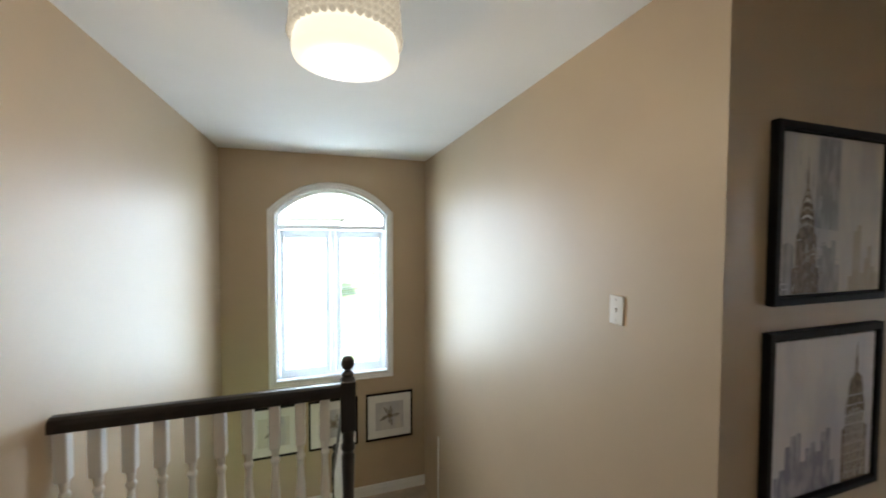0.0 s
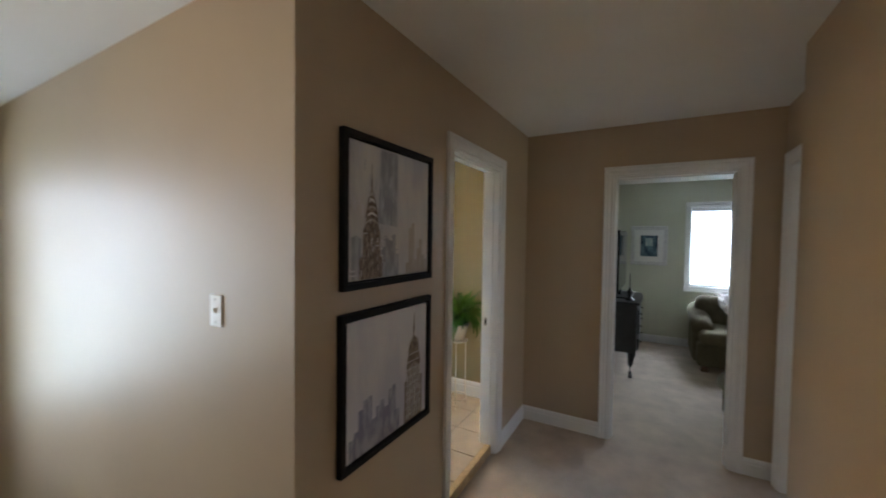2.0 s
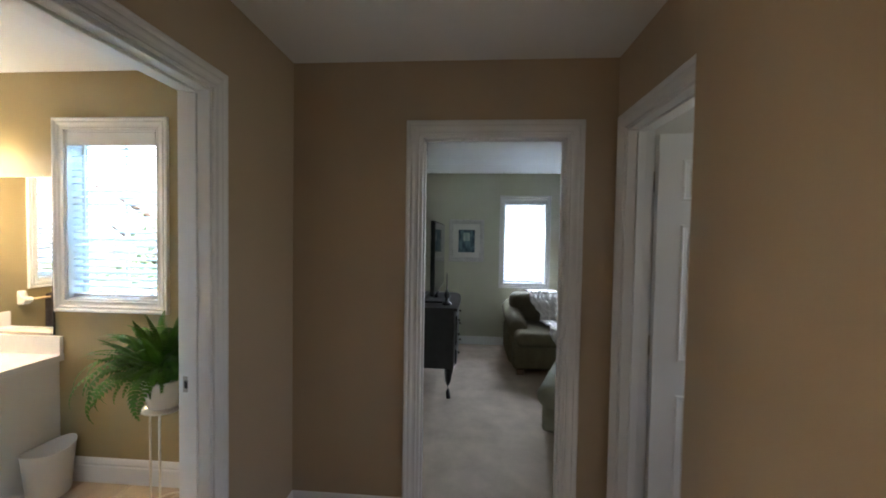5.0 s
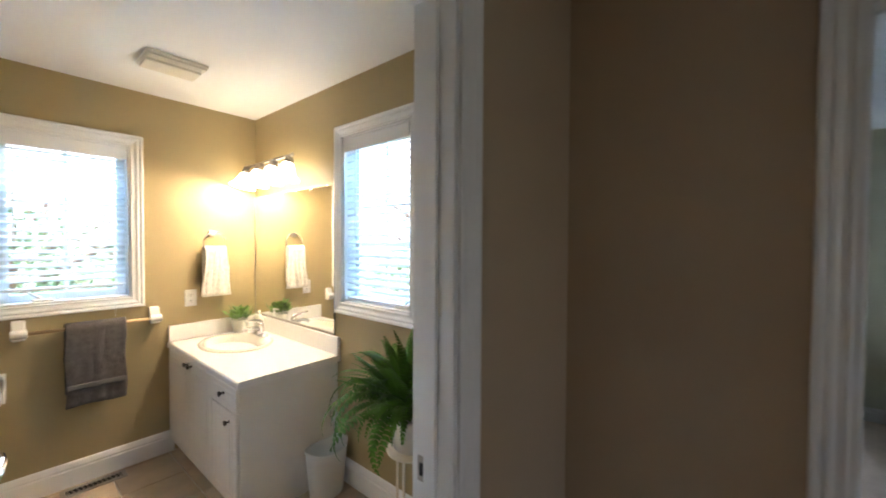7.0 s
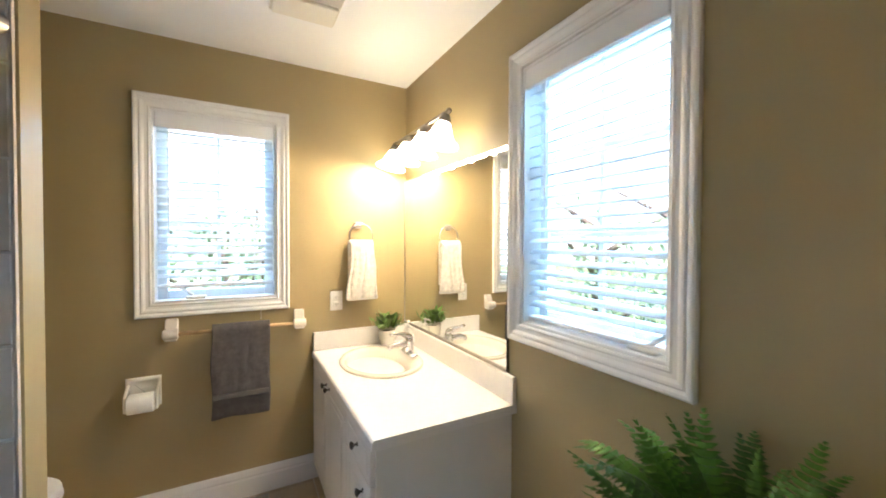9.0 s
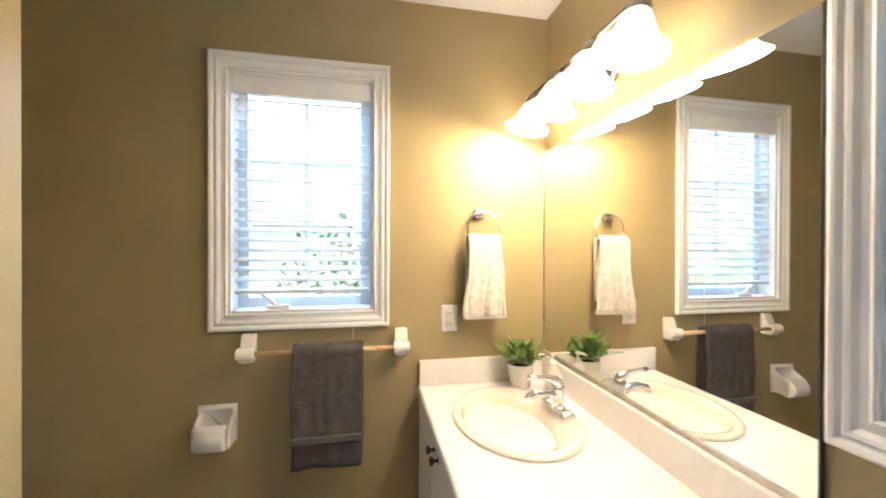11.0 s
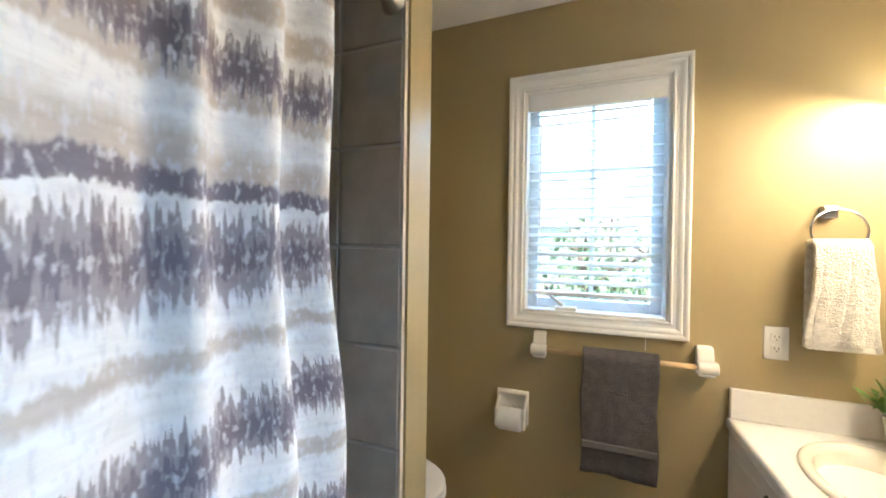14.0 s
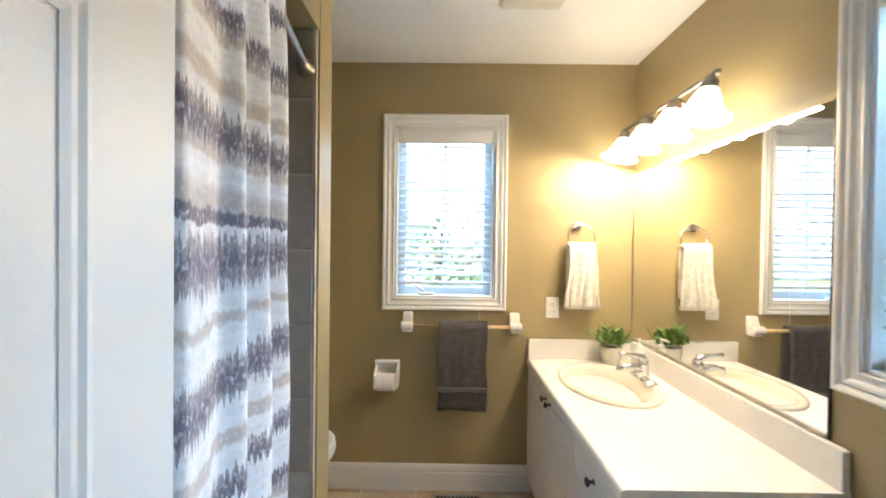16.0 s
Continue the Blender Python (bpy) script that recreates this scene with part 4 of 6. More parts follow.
tower_a = spire(0.23, 0.1, 0, [(0.005, 0.13), (0.16, 0.13), (0.17, 0.10), (0.36, 0.095), (0.40, 0.075), (0.50, 0.065), (0.58, 0.045), (0.64, 0.022), (0.67, 0.010), (0.86, 0.002)])
arcs = []
for k in range(5):
    h = 0.42 + 0.05 * k
    w = 0.07 - 0.011 * k
    arcs.append((M_MAT if k % 2 else INK_FAINT, 3, [(0.23 - w, h), (0.23 - w * 0.5, h + 0.025), (0.23, h + 0.032), (0.23 + w * 0.5, h + 0.025), (0.23 + w, h), (0.23 + w * 0.8, h), (0.23, h + 0.018), (0.23 - w * 0.8, h)]))
strokes = []
for k in range(16):
    u, v = 0.12 + random.random() * 0.22, 0.02 + random.random() * 0.36
    strokes.append((INK_FAINT if k % 3 else INK_GREY, 3, [(u, v), (u + 0.006, v), (u + 0.006, v + 0.05), (u, v + 0.05)]))
for k in range(46):
    u, v = 0.10 + random.random() * 0.27, 0.01 + random.random() * 0.62
    keep = 0.16 - 0.13 * max(0, v - 0.1) / 0.6
    if abs(u - 0.23) > keep:
        continue
    w, h = (0.030, 0.007) if k % 2 else (0.006, 0.045)
    strokes.append(((INK_BROWN, INK_FAINT, M_MAT)[k % 3], 4 + k % 3, [(u, v), (u + w, v + 0.004), (u + w, v + h + 0.004), (u, v + h)]))
for k in range(40):
    u, v = random.random() * 0.5, 0.02 + random.random() * 0.30
    strokes.append((INK_GREY if k % 3 else PRINT_B, 1.5, [(u, v), (u + 0.05 + 0.04 * random.random(), v + 0.003), (u + 0.05, v + 0.010), (u + 0.005, v + 0.008)]))
for k in range(22):
    u, v = 0.02 + random.random() * 0.5, 0.45 + random.random() * 0.45
    strokes.append((INK_GREY if k % 2 else PRINT_B, 1.2, [(u, v), (u + 0.008, v), (u + 0.011, v + 0.09), (u + 0.003, v + 0.08)]))
hall_print(2.187, 2.785, 1.376, 1.953, PRINT_A,
           [(INK_GREY, 1, [(0.02, 0.005), (0.12, 0.005), (0.12, 0.30), (0.07, 0.33), (0.02, 0.31)]), (INK_GREY, 1, [(0.30, 0.42), (0.54, 0.40), (0.54, 0.985), (0.33, 0.985)]),
            (INK_GREY, 2, jag(0.34, 0.56, (0.24, 0.31, 0.29, 0.34, 0.18))), (INK_FAINT, 1, jag(0.66, 0.98, (0.10, 0.40, 0.44, 0.12, 0.22, 0.30, 0.16, 0.12))), (INK_BROWN, 2, tower_a)] + arcs + strokes,
           "black framed grey canvas of a tower and skyline")
tower_b = spire(0.80, 0.1, 0, [(0.005, 0.13), (0.36, 0.13), (0.37, 0.105), (0.52, 0.10), (0.56, 0.085), (0.64, 0.075), (0.69, 0.06), (0.72, 0.025), (0.74, 0.010), (0.80, 0.014), (0.84, 0.008), (0.95, 0.002)])
cols = []
for k in range(6):
    u = 0.705 + 0.036 * k
    cols.append((M_MAT if k % 2 else PRINT_B, 3, [(u, 0.02), (u + 0.011, 0.02), (u + 0.011, 0.50 - 0.02 * abs(k - 2.5)), (u, 0.52 - 0.02 * abs(k - 2.5))]))
for k in range(9):
    v = 0.06 + 0.065 * k
    cols.append((PRINT_B, 4, [(0.68, v), (0.92, v + 0.004), (0.92, v + 0.009), (0.68, v + 0.006)]))
cols.append((INK_BROWN, 5, [(0.735, 0.69), (0.865, 0.69), (0.80, 0.745)]))
hall_print(2.180, 2.781, 0.707, 1.292, PRINT_B,
           [(INK_BLUE, 1, jag(0.02, 0.60, (0.16, 0.20, 0.34, 0.40, 0.41, 0.22, 0.30, 0.33, 0.26, 0.38, 0.40, 0.18))), (INK_BLUE, 2, jag(0.10, 0.46, (0.12, 0.22, 0.20, 0.12, 0.24, 0.18))), (INK_BROWN, 2, tower_b)] + cols,
           "black framed lilac canvas of a skyscraper and skyline")


def flower_print(x0, x1, z0, z1, kind):
    """Small botanical print: thin black frame, wide mat, sketched flower."""
    p = thing("flower_print", I4, "thin black framed botanical sketch in a white mat", "picture", "stair landing prints")
    y = ST_Y
    bm = bmesh.new()
    sweep(bm, [(x0, z0), (x1, z0), (x1, z1), (x0, z1)], [(-1, -1), (1, -1), (1, 1), (-1, 1)], [(0, 0), (0, 0.02), (-0.018, 0.02), (-0.018, 0.006), (-0.024, 0.006), (-0.024, 0.0)], plane_map("y", y, -1), True)
    part("frame", bm, M_BLACK, p, "thin black frame")
    part("mat_board", boxed((x0 + 0.02, y - 0.010, z0 + 0.02), (x1 - 0.02, y - 0.003, z1 - 0.02)), M_MAT, p, "white mat board")
    cx, cz, w = (x0 + x1) / 2, (z0 + z1) / 2, (x1 - x0) * 0.30
    part("picture_sheet", boxed((cx - w, y - 0.012, cz - w), (cx + w, y - 0.0095, cz + w)), PRINT_A, p, "cream sketched sheet")
    bm = bmesh.new()
    for k in range(9):
        a = 2 * math.pi * k / 9 + kind
        r = w * (0.55 + 0.25 * math.sin(3 * k + kind))
        pts = [(0, 0), (r * 0.5, r * 0.22), (r, 0.02), (r * 0.5, -r * 0.18)]
        bm.faces.new([bm.verts.new((cx + u * math.cos(a) - v * math.sin(a), y - 0.0125 - 0.0002 * k, cz + u * math.sin(a) + v * math.cos(a))) for u, v in pts])
    part("petals", bm, INK_SKETCH, p, "grey sketched petals")
    bm = bmesh.new()
    lathe(bm, [(w * 0.16, 0), (w * 0.16, 0.0015), (0.002, 0.002)], 14, pose(cx, y - 0.0145, cz, 90, 0, 0))
    part("flower_centre", bm, INK_BROWN, p, "dark flower centre")
    return p


for i, (a, b) in enumerate(((0.150, 0.650), (0.735, 1.240), (1.330, 1.852))):
    flower_print(a, b, -0.685, -0.160, i)

# ---------------------------------------------------------------- bathroom things
CZ = 0.803   # worktop height
VX, VY0 = 3.882, 3.080


def knob(parent, x, y, z):
    bm = bmesh.new()
    lathe(bm, [(0.009, 0.0), (0.009, 0.002), (0.005, 0.004), (0.0045, 0.012), (0.011, 0.018), (0.0145, 0.022), (0.0135, 0.026), (0.006, 0.029), (0.001, 0.0295)], 16, pose(x, y, z, 0, -90, 0))
    return part("knob", bm, M_PEWTER, parent, "dark pewter knob", True)


vanity = thing("vanity_cabinet", I4, "white vanity cabinet with two doors and a drawer stack", "cabinet")
part("body", boxed((VX, VY0, BATH + 0.09), (XR - 0.002, YB - 0.002, CZ - 0.037), 0.001, 1), M_CABINET, vanity)
part("toe_kick", boxed((VX + 0.06, VY0 + 0.004, BATH), (XR - 0.004, YB - 0.004, BATH + 0.09)), M_CABINET, vanity)


def front(name, y0, y1, z0, z1):
    p = part(name, boxed((VX - 0.018, y0, z0), (VX - 0.0005, y1, z1), 0.003, 1), M_CABINET, vanity)
    prof = [(0.0, 0.0), (0.0, 0.001), (-0.006, -0.004), (-0.012, -0.0035), (-0.020, 0.0008), (-0.024, 0.0008), (-0.024, 0.0)]
    k = 0.045 if (z1 - z0) > 0.2 else 0.028
    bm = bmesh.new()
    f = plane_map("x", VX - 0.0185, -1)
    sweep(bm, [(y0 + k, z0 + k), (y1 - k, z0 + k), (y1 - k, z1 - k), (y0 + k, z1 - k)], [(-1, -1), (1, -1), (1, 1), (-1, 1)], [(0, 0), (0, 0.0015), (-0.008, 0.003), (-0.015, 0.0006), (-0.02, 0.0)], f, True)
    part("panel_moulding", bm, M_CABINET, p)
    if (z1 - z0) > 0.2:
        part("raised_panel", boxed((VX - 0.0215, y0 + k + 0.028, z0 + k + 0.028), (VX - 0.018, y1 - k - 0.028, z1 - k - 0.028), 0.002, 1), M_CABINET, p)
    return p


zt, zb = CZ - 0.045, BATH + 0.095
d1 = front("door", 3.755, YB - 0.012, zb, zt)
knob(d1, VX - 0.018, 3.785, 0.735)
d2 = front("door", 3.405, 3.749, zb, zt)
knob(d2, VX - 0.018, 3.720, 0.735)
d3 = front("drawer", VY0 + 0.006, 3.399, 0.632, zt)
knob(d3, VX - 0.018, 3.235, 0.705)
d4 = front("door", VY0 + 0.006, 3.399, zb, 0.626)
knob(d4, VX - 0.018, 3.165, 0.575)

# worktop with a sink hole
top = thing("vanity_worktop", I4, "white laminate worktop with rounded front and backsplash", "worktop")
SX, SY, SRX, SRY = 4.150, 3.805, 0.203, 0.262
bm = bmesh.new()
x0, x1, y0, y1 = 3.858, XR - 0.002, 3.050, YB - 0.002
n = 48


def rect_hit(a):
    dx, dy = math.cos(a), math.sin(a)
    t = min(((x1 - SX) if dx > 0 else (x0 + 0.012 - SX)) / dx if abs(dx) > 1e-6 else 9, ((y1 - SY) if dy > 0 else (y0 - SY)) / dy if abs(dy) > 1e-6 else 9)
    return SX + dx * t, SY + dy * t


angs = sorted([2 * math.pi * k / n for k in range(n)] + [math.atan2(y - SY, x - SX) % (2 * math.pi) for x in (x0 + 0.012, x1) for y in (y0, y1)])
for z in (CZ,):
    inner = [bm.verts.new((SX + (SRX - 0.012) * math.cos(a), SY + (SRY - 0.012) * math.sin(a), z)) for a in angs]
    outer = [bm.verts.new((*rect_hit(a), z)) for a in angs]
    for k in range(len(angs)):
        q = (k + 1) % len(angs)
        bm.faces.new((inner[k], outer[k], outer[q], inner[q]))
low = [bm.verts.new((v.co.x, v.co.y, CZ - 0.036)) for v in inner]
for k in range(len(angs)):
    q = (k + 1) % len(angs)
    bm.faces.new((inner[k], inner[q], low[q], low[k]))
# rounded front nosing and the cut end
nose = [(0.012, 0.0), (0.006, -0.0015), (0.002, -0.006), (0.0, -0.012), (0.0, -0.036), (0.03, -0.036)]
rows = [[bm.verts.new((x0 + a, y, CZ + b)) for a, b in nose] for y in (y0, y1)]
for k in range(len(nose) - 1):
    bm.faces.new((rows[0][k], rows[0][k + 1], rows[1][k + 1], rows[1][k]))
e = [bm.verts.new(p) for p in ((x0 + 0.012, y0, CZ), (x1, y0, CZ), (x1, y0, CZ - 0.036), (x0 + 0.03, y0, CZ - 0.036))]
bm.faces.new(e + rows[0][:-1][::-1][:-1])
part("slab", bm, M_LAMINATE, top)
part("backsplash", boxed((XR - 0.024, y0, CZ - 0.036), (XR - 0.003, YB - 0.003, 0.912), 0.005), M_LAMINATE, top)
part("side_splash", boxed((x0 + 0.006, YB - 0.024, CZ + 0.0005), (XR - 0.025, YB - 0.003, 0.912), 0.004), M_LAMINATE, top)

sink = thing("wash_basin", I4, "oval bisque drop-in wash basin", "sink")
bm = bmesh.new()
rings = []
for s, z in ((1.04, CZ + 0.0005), (1.045, CZ + 0.007), (1.02, CZ + 0.013), (0.97, CZ + 0.014), (0.90, CZ + 0.010), (0.86, CZ - 0.004), (0.82, CZ - 0.04), (0.74, CZ - 0.085), (0.55, CZ - 0.115), (0.30, CZ - 0.125), (0.10, CZ - 0.128)):
    ring = []
    for k in range(56):
        a = 2 * math.pi * k / 56
        shift = -0.030 * (1 if s < 0.88 else 0)
        wide = 0.86 if s < 0.88 else 1.0
        ring.append(bm.verts.new((SX + shift + SRX * s * wide * math.cos(a), SY + SRY * s * math.sin(a), z)))
    rings.append(ring)
for a, b in zip(rings, rings[1:]):
    for k in range(56):
        bm.faces.new((a[k], a[(k + 1) % 56], b[(k + 1) % 56], b[k]))
bm.faces.new(rings[-1])
part("bowl", bm, M_BISQUE, sink, "", True)
bm = bmesh.new()
lathe(bm, [(0.022, CZ - 0.127), (0.024, CZ - 0.1255), (0.016, CZ - 0.1245), (0.002, CZ - 0.126)], 20, Matrix.Translation((SX - 0.03, SY, 0)))
part("drain", bm, M_CHROME, sink, "chrome drain", True)
for dy in (-0.013, 0.013):
    bm = bmesh.new()
    lathe(bm, [(0.0062, 0), (0.0062, 0.003)], 12, pose(3.977, SY + dy, CZ - 0.045, 0, 70, 0))
    part("overflow_hole", bm, M_SLOT, sink, "dark overflow hole")

fx, fy, fz = 4.318, 3.815, CZ + 0.012
faucet = thing("basin_faucet", pose(fx, fy, fz), "chrome single-lever faucet on the basin", "faucet")
bm = bmesh.new()
box(bm, (-0.026, -0.082, 0), (0.026, 0.082, 0.014), 0.012, 4)
for sy in (-1, 1):
    lathe(bm, [(0.026, 0.002), (0.027, 0.012), (0.020, 0.020), (0.004, 0.023)], 20, Matrix.Translation((0, sy * 0.056, 0)))
part("base_plate", bm, M_CHROME, faucet, "", True)
bm = bmesh.new()
lathe(bm, [(0.026, 0.010), (0.025, 0.03), (0.022, 0.06), (0.023, 0.075), (0.020, 0.09), (0.004, 0.096)], 22)
part("body", bm, M_CHROME, faucet, "", True)
bm = bmesh.new()
tube(bm, [(-0.005, 0, 0.045), (-0.04, 0, 0.062), (-0.08, 0, 0.064), (-0.112, 0, 0.055), (-0.122, 0, 0.040)], [0.018, 0.017, 0.015, 0.014, 0.012], 14)
part("spout", bm, M_CHROME, faucet, "", True)
bm = bmesh.new()
tube(bm, [(0.012, 0, 0.088), (-0.005, 0, 0.103), (-0.04, 0.0, 0.116), (-0.085, 0.0, 0.121), (-0.115, 0.0, 0.124)], [0.014, 0.018, 0.012, 0.008, 0.010], 12)
part("lever", bm, M_CHROME, faucet, "", True)
bm = bmesh.new()
tube(bm, [(0.022, 0, 0.01), (0.022, 0, 0.05)], 0.003, 8)
lathe(bm, [(0.003, 0.048), (0.006, 0.052), (0.006, 0.058), (0.001, 0.062)], 10, Matrix.Translation((0.022, 0, 0)))
part("lift_rod", bm, M_CHROME, faucet, "", True)


def leafy_pot(x, y):
    p = thing("potted_plant", pose(x, y, CZ), "small leafy green plant in a white ceramic pot", "plant")
    bm = bmesh.new()
    lathe(bm, [(0.034, 0.0), (0.040, 0.004), (0.050, 0.05), (0.055, 0.098), (0.0555, 0.102), (0.051, 0.102), (0.049, 0.085), (0.002, 0.084)], 32)
    part("pot", bm, M_CERAMIC, p, "white tapered ceramic pot", True)
    bm = bmesh.new()
    lathe(bm, [(0.0485, 0.0845), (0.03, 0.09), (0.002, 0.092)], 20)
    part("soil", bm, M_SOIL, p, "dark soil")
    bm = bmesh.new()
    out = [(0.0, 0.0), (0.006, 0.008), (0.0085, 0.02), (0.005, 0.033), (0.0, 0.040), (-0.005, 0.033), (-0.0085, 0.02), (-0.006, 0.008)]
    bm.faces.new([bm.verts.new((a, b, -3.0 * b * b + 0.25 * abs(a))) for a, b in out])
    leaf = None
    rnd = random.Random(5)
    for i in range(34):
        az, tilt, ln = rnd.uniform(0, 360), rnd.uniform(8, 74), rnd.uniform(0.055, 0.098)
        for k in range(5):
            t = 0.35 + 0.65 * (k + 1) / 5
            d = Matrix.Rotation(radians(az), 4, "Z") @ Vector((math.sin(radians(tilt)) * ln * t, 0, math.cos(radians(tilt)) * ln * t))
            m = Matrix.Translation(Vector((0, 0, 0.088)) + d + Vector((d.x, d.y, 0)) * 0.25) @ pose(0, 0, 0, rnd.uniform(15, 75), 0, az - 90 + (72 * k if k < 4 else 0)) @ Matrix.Scale(rnd.uniform(1.1, 1.7), 4)
            if leaf is None:
                leaf = part("leaf", bm, M_LEAF, p, "", True)
                leaf.matrix_basis = m
            else:
                share("leaf", leaf, p, m)
    return p


leafy_pot(4.285, 4.078)
soap = thing("soap_dispenser", pose(4.385, 3.985, CZ, 0, 0, 30), "clear white pump bottle of hand soap", "bottle")
bm = bmesh.new()
lathe(bm, [(0.027, 0.0), (0.030, 0.004), (0.030, 0.085), (0.026, 0.105), (0.014, 0.118), (0.013, 0.124)], 24)
part("bottle", bm, mat("milky_soap_plastic", (0.75, 0.74, 0.68), 0.2, var=0.02, bump=0), soap, "milky plastic bottle", True)
part("label_panel", boxed((-0.0185, -0.0308, 0.03), (0.0185, -0.0245, 0.08), 0.001, 1), M_MAT, soap, "white label with a grey script line")
part("label_line", boxed((-0.012, -0.0315, 0.060), (0.012, -0.0306, 0.066)), INK_GREY, soap, "grey script line")
bm = bmesh.new()
lathe(bm, [(0.014, 0.122), (0.014, 0.134), (0.006, 0.136), (0.005, 0.152), (0.010, 0.154), (0.011, 0.162), (0.004, 0.165)], 16)
tube(bm, [(0, 0, 0.159), (-0.02, -0.012, 0.160), (-0.034, -0.02, 0.155)], [0.006, 0.005, 0.004], 8)
part("pump", bm, M_PLASTIC, soap, "white pump head", True)

# mirror
mirror = thing("wall_mirror", I4, "large frameless mirror above the vanity", "mirror")
part("glass", boxed((XR - 0.008, 3.108, 0.925), (XR - 0.002, YB - 0.004, 1.835), 0.001, 1), M_MIRROR, mirror)
part("bottom_channel", boxed((XR - 0.014, 3.108, 0.913), (XR - 0.002, YB - 0.004, 0.928), 0.002, 1), M_NICKEL, mirror, "worn metal channel under the mirror")
part("edge_strip", boxed((XR - 0.010, 3.103, 0.915), (XR - 0.002, 3.1075, 1.835)), M_SLOT, mirror, "dark mirror edge")
part("edge_strip", boxed((XR - 0.010, YB - 0.0045, 0.915), (XR - 0.002, YB - 0.0005, 1.835)), M_NICKEL, mirror, "dull metal edge in the corner")

# vanity light bar
bar = thing("vanity_light", I4, "lit four-lamp vanity light with bell glass shades", "lamp")
BX, BZ = 4.325, 2.035
bm = bmesh.new()
lathe(bm, [(0.055, 0), (0.055, 0.012), (0.045, 0.020), (0.004, 0.024)], 28, pose(XR, 3.72, 1.99, 0, -90, 0))
part("wall_plate", bm, M_NICKEL, bar, "round nickel wall plate", True)
bm = bmesh.new()
tube(bm, [(BX, 3.39, BZ), (BX, 4.06, BZ)], 0.009, 12)
for y in (3.39, 4.06):
    lathe(bm, [(0.009, -0.012), (0.013, -0.006), (0.013, 0.006), (0.009, 0.012), (0.002, 0.016)], 12, pose(BX, y, BZ, 90, 0, 0))
part("bar", bm, M_NICKEL, bar, "brushed nickel bar", True)
for y in (3.62, 3.82):
    bm = bmesh.new()
    tube(bm, [(XR - 0.012, 3.72 + (y - 3.72) * 0.3, 1.99), (4.38, y, 2.00), (BX, y, BZ)], 0.007, 10)
    part("arm", bm, M_NICKEL, bar, "nickel arm", True)
for i in range(4):
    y = 3.415 + 0.207 * i
    cup = bmesh.new()
    m = pose(BX, y, BZ - 0.008, 0, 14, 0)
    lathe(cup, [(0.012, 0.0), (0.024, -0.008), (0.030, -0.030), (0.032, -0.044), (0.028, -0.046)], 20, m)
    part("socket_cup", cup, M_NICKEL, bar, "nickel socket cup", True)
    sh = bmesh.new()
    lathe(sh, [(0.028, -0.040), (0.034, -0.050), (0.044, -0.075), (0.056, -0.105), (0.072, -0.128), (0.090, -0.143), (0.088, -0.146), (0.069, -0.131), (0.053, -0.106), (0.041, -0.076), (0.026, -0.046)], 28, m, False)
    part("shade", sh, M_SHADE, bar, "glowing frosted bell shade", True)
    bb = bmesh.new()
    bmesh.ops.create_uvsphere(bb, u_segments=12, v_segments=8, radius=0.026, matrix=m @ Matrix.Translation((0, 0, -0.095)))
    part("bulb", bb, M_BULB, bar, "lit warm bulb", True)
    p = m @ Vector((0, 0, -0.140))
    lamp("vanity_bulb", "POINT", Matrix.Translation(p), 1.12, WARM, radius=0.02)

# towel bar with grey towel
tb = thing("towel_bar", I4, "oak dowel between two white ceramic brackets", "towel bar")
for x, s in ((3.193, 1), (3.785, -1)):
    bm = bmesh.new()
    box(bm, (x - 0.027, YB - 0.060, 0.950), (x + 0.027, YB - 0.001, 1.056), 0.009, 3)
    for v in bm.verts:
        k = min(1.0, max(0.0, (v.co.z - 0.985) / 0.071))
        v.co.y = YB - 0.001 + (v.co.y - YB + 0.001) * (1 - 0.74 * k)
    lathe(bm, [(0.021, -0.032), (0.0235, -0.028), (0.0235, 0.028), (0.021, 0.032)], 20, pose(x, YB - 0.053, 0.985, 0, 90, 0))
    part("bracket", bm, M_CERAMIC, tb, "white glazed ceramic bracket", False)
bm = bmesh.new()
tube(bm, [(3.20, YB - 0.055, 0.985), (3.78, YB - 0.055, 0.985)], 0.0095, 12)
part("dowel", bm, M_OAK, tb, "pale oak dowel", True)


def cloth(bm, width, front_drop, back_drop, radius, thick, fold, cols=34, rows=40, seed=2, taper=0.0):
    """A towel folded over a bar at the origin: runs along x, front towards -y."""
    rnd = random.Random(seed)
    ph = [rnd.uniform(0, 6.3) for _ in range(4)]
    total = front_drop + back_drop + math.pi * radius
    grid = []
    for j in range(rows + 1):
        s = total * j / rows
        line = []
        for i in range(cols + 1):
            u = i / cols - 0.5
            if s < front_drop:
                y, z, k = -radius, -(front_drop - s), (front_drop - s)
            elif s < front_drop + math.pi * radius:
                a = (s - front_drop) / radius
                y, z, k = -radius * math.cos(a), radius * math.sin(a), 0
            else:
                y, z, k = radius, -(s - front_drop - math.pi * radius), 0
            w = fold * (0.15 + k / front_drop) * (math.sin(9 * u + ph[0]) * 0.6 + math.sin(21 * u + ph[1]) * 0.4 + 0.4 * math.sin(14 * k + 5 * u + ph[2]))
            x = u * width * (1 + taper * k) + 0.004 * math.sin(20 * k + ph[3])
            line.append(bm.verts.new((x, y - abs(w) * (1 if y < 0 else -0.2), z + 0.004 * math.sin(7 * u + ph[2]) * (k > 0.02))))
        grid.append(line)
    for a, b in zip(grid, grid[1:]):
        for i in range(cols):
            bm.faces.new((a[i], a[i + 1], b[i + 1], b[i]))
    bmesh.ops.recalc_face_normals(bm, faces=bm.faces)
    bmesh.ops.solidify(bm, geom=bm.faces[:], thickness=thick)


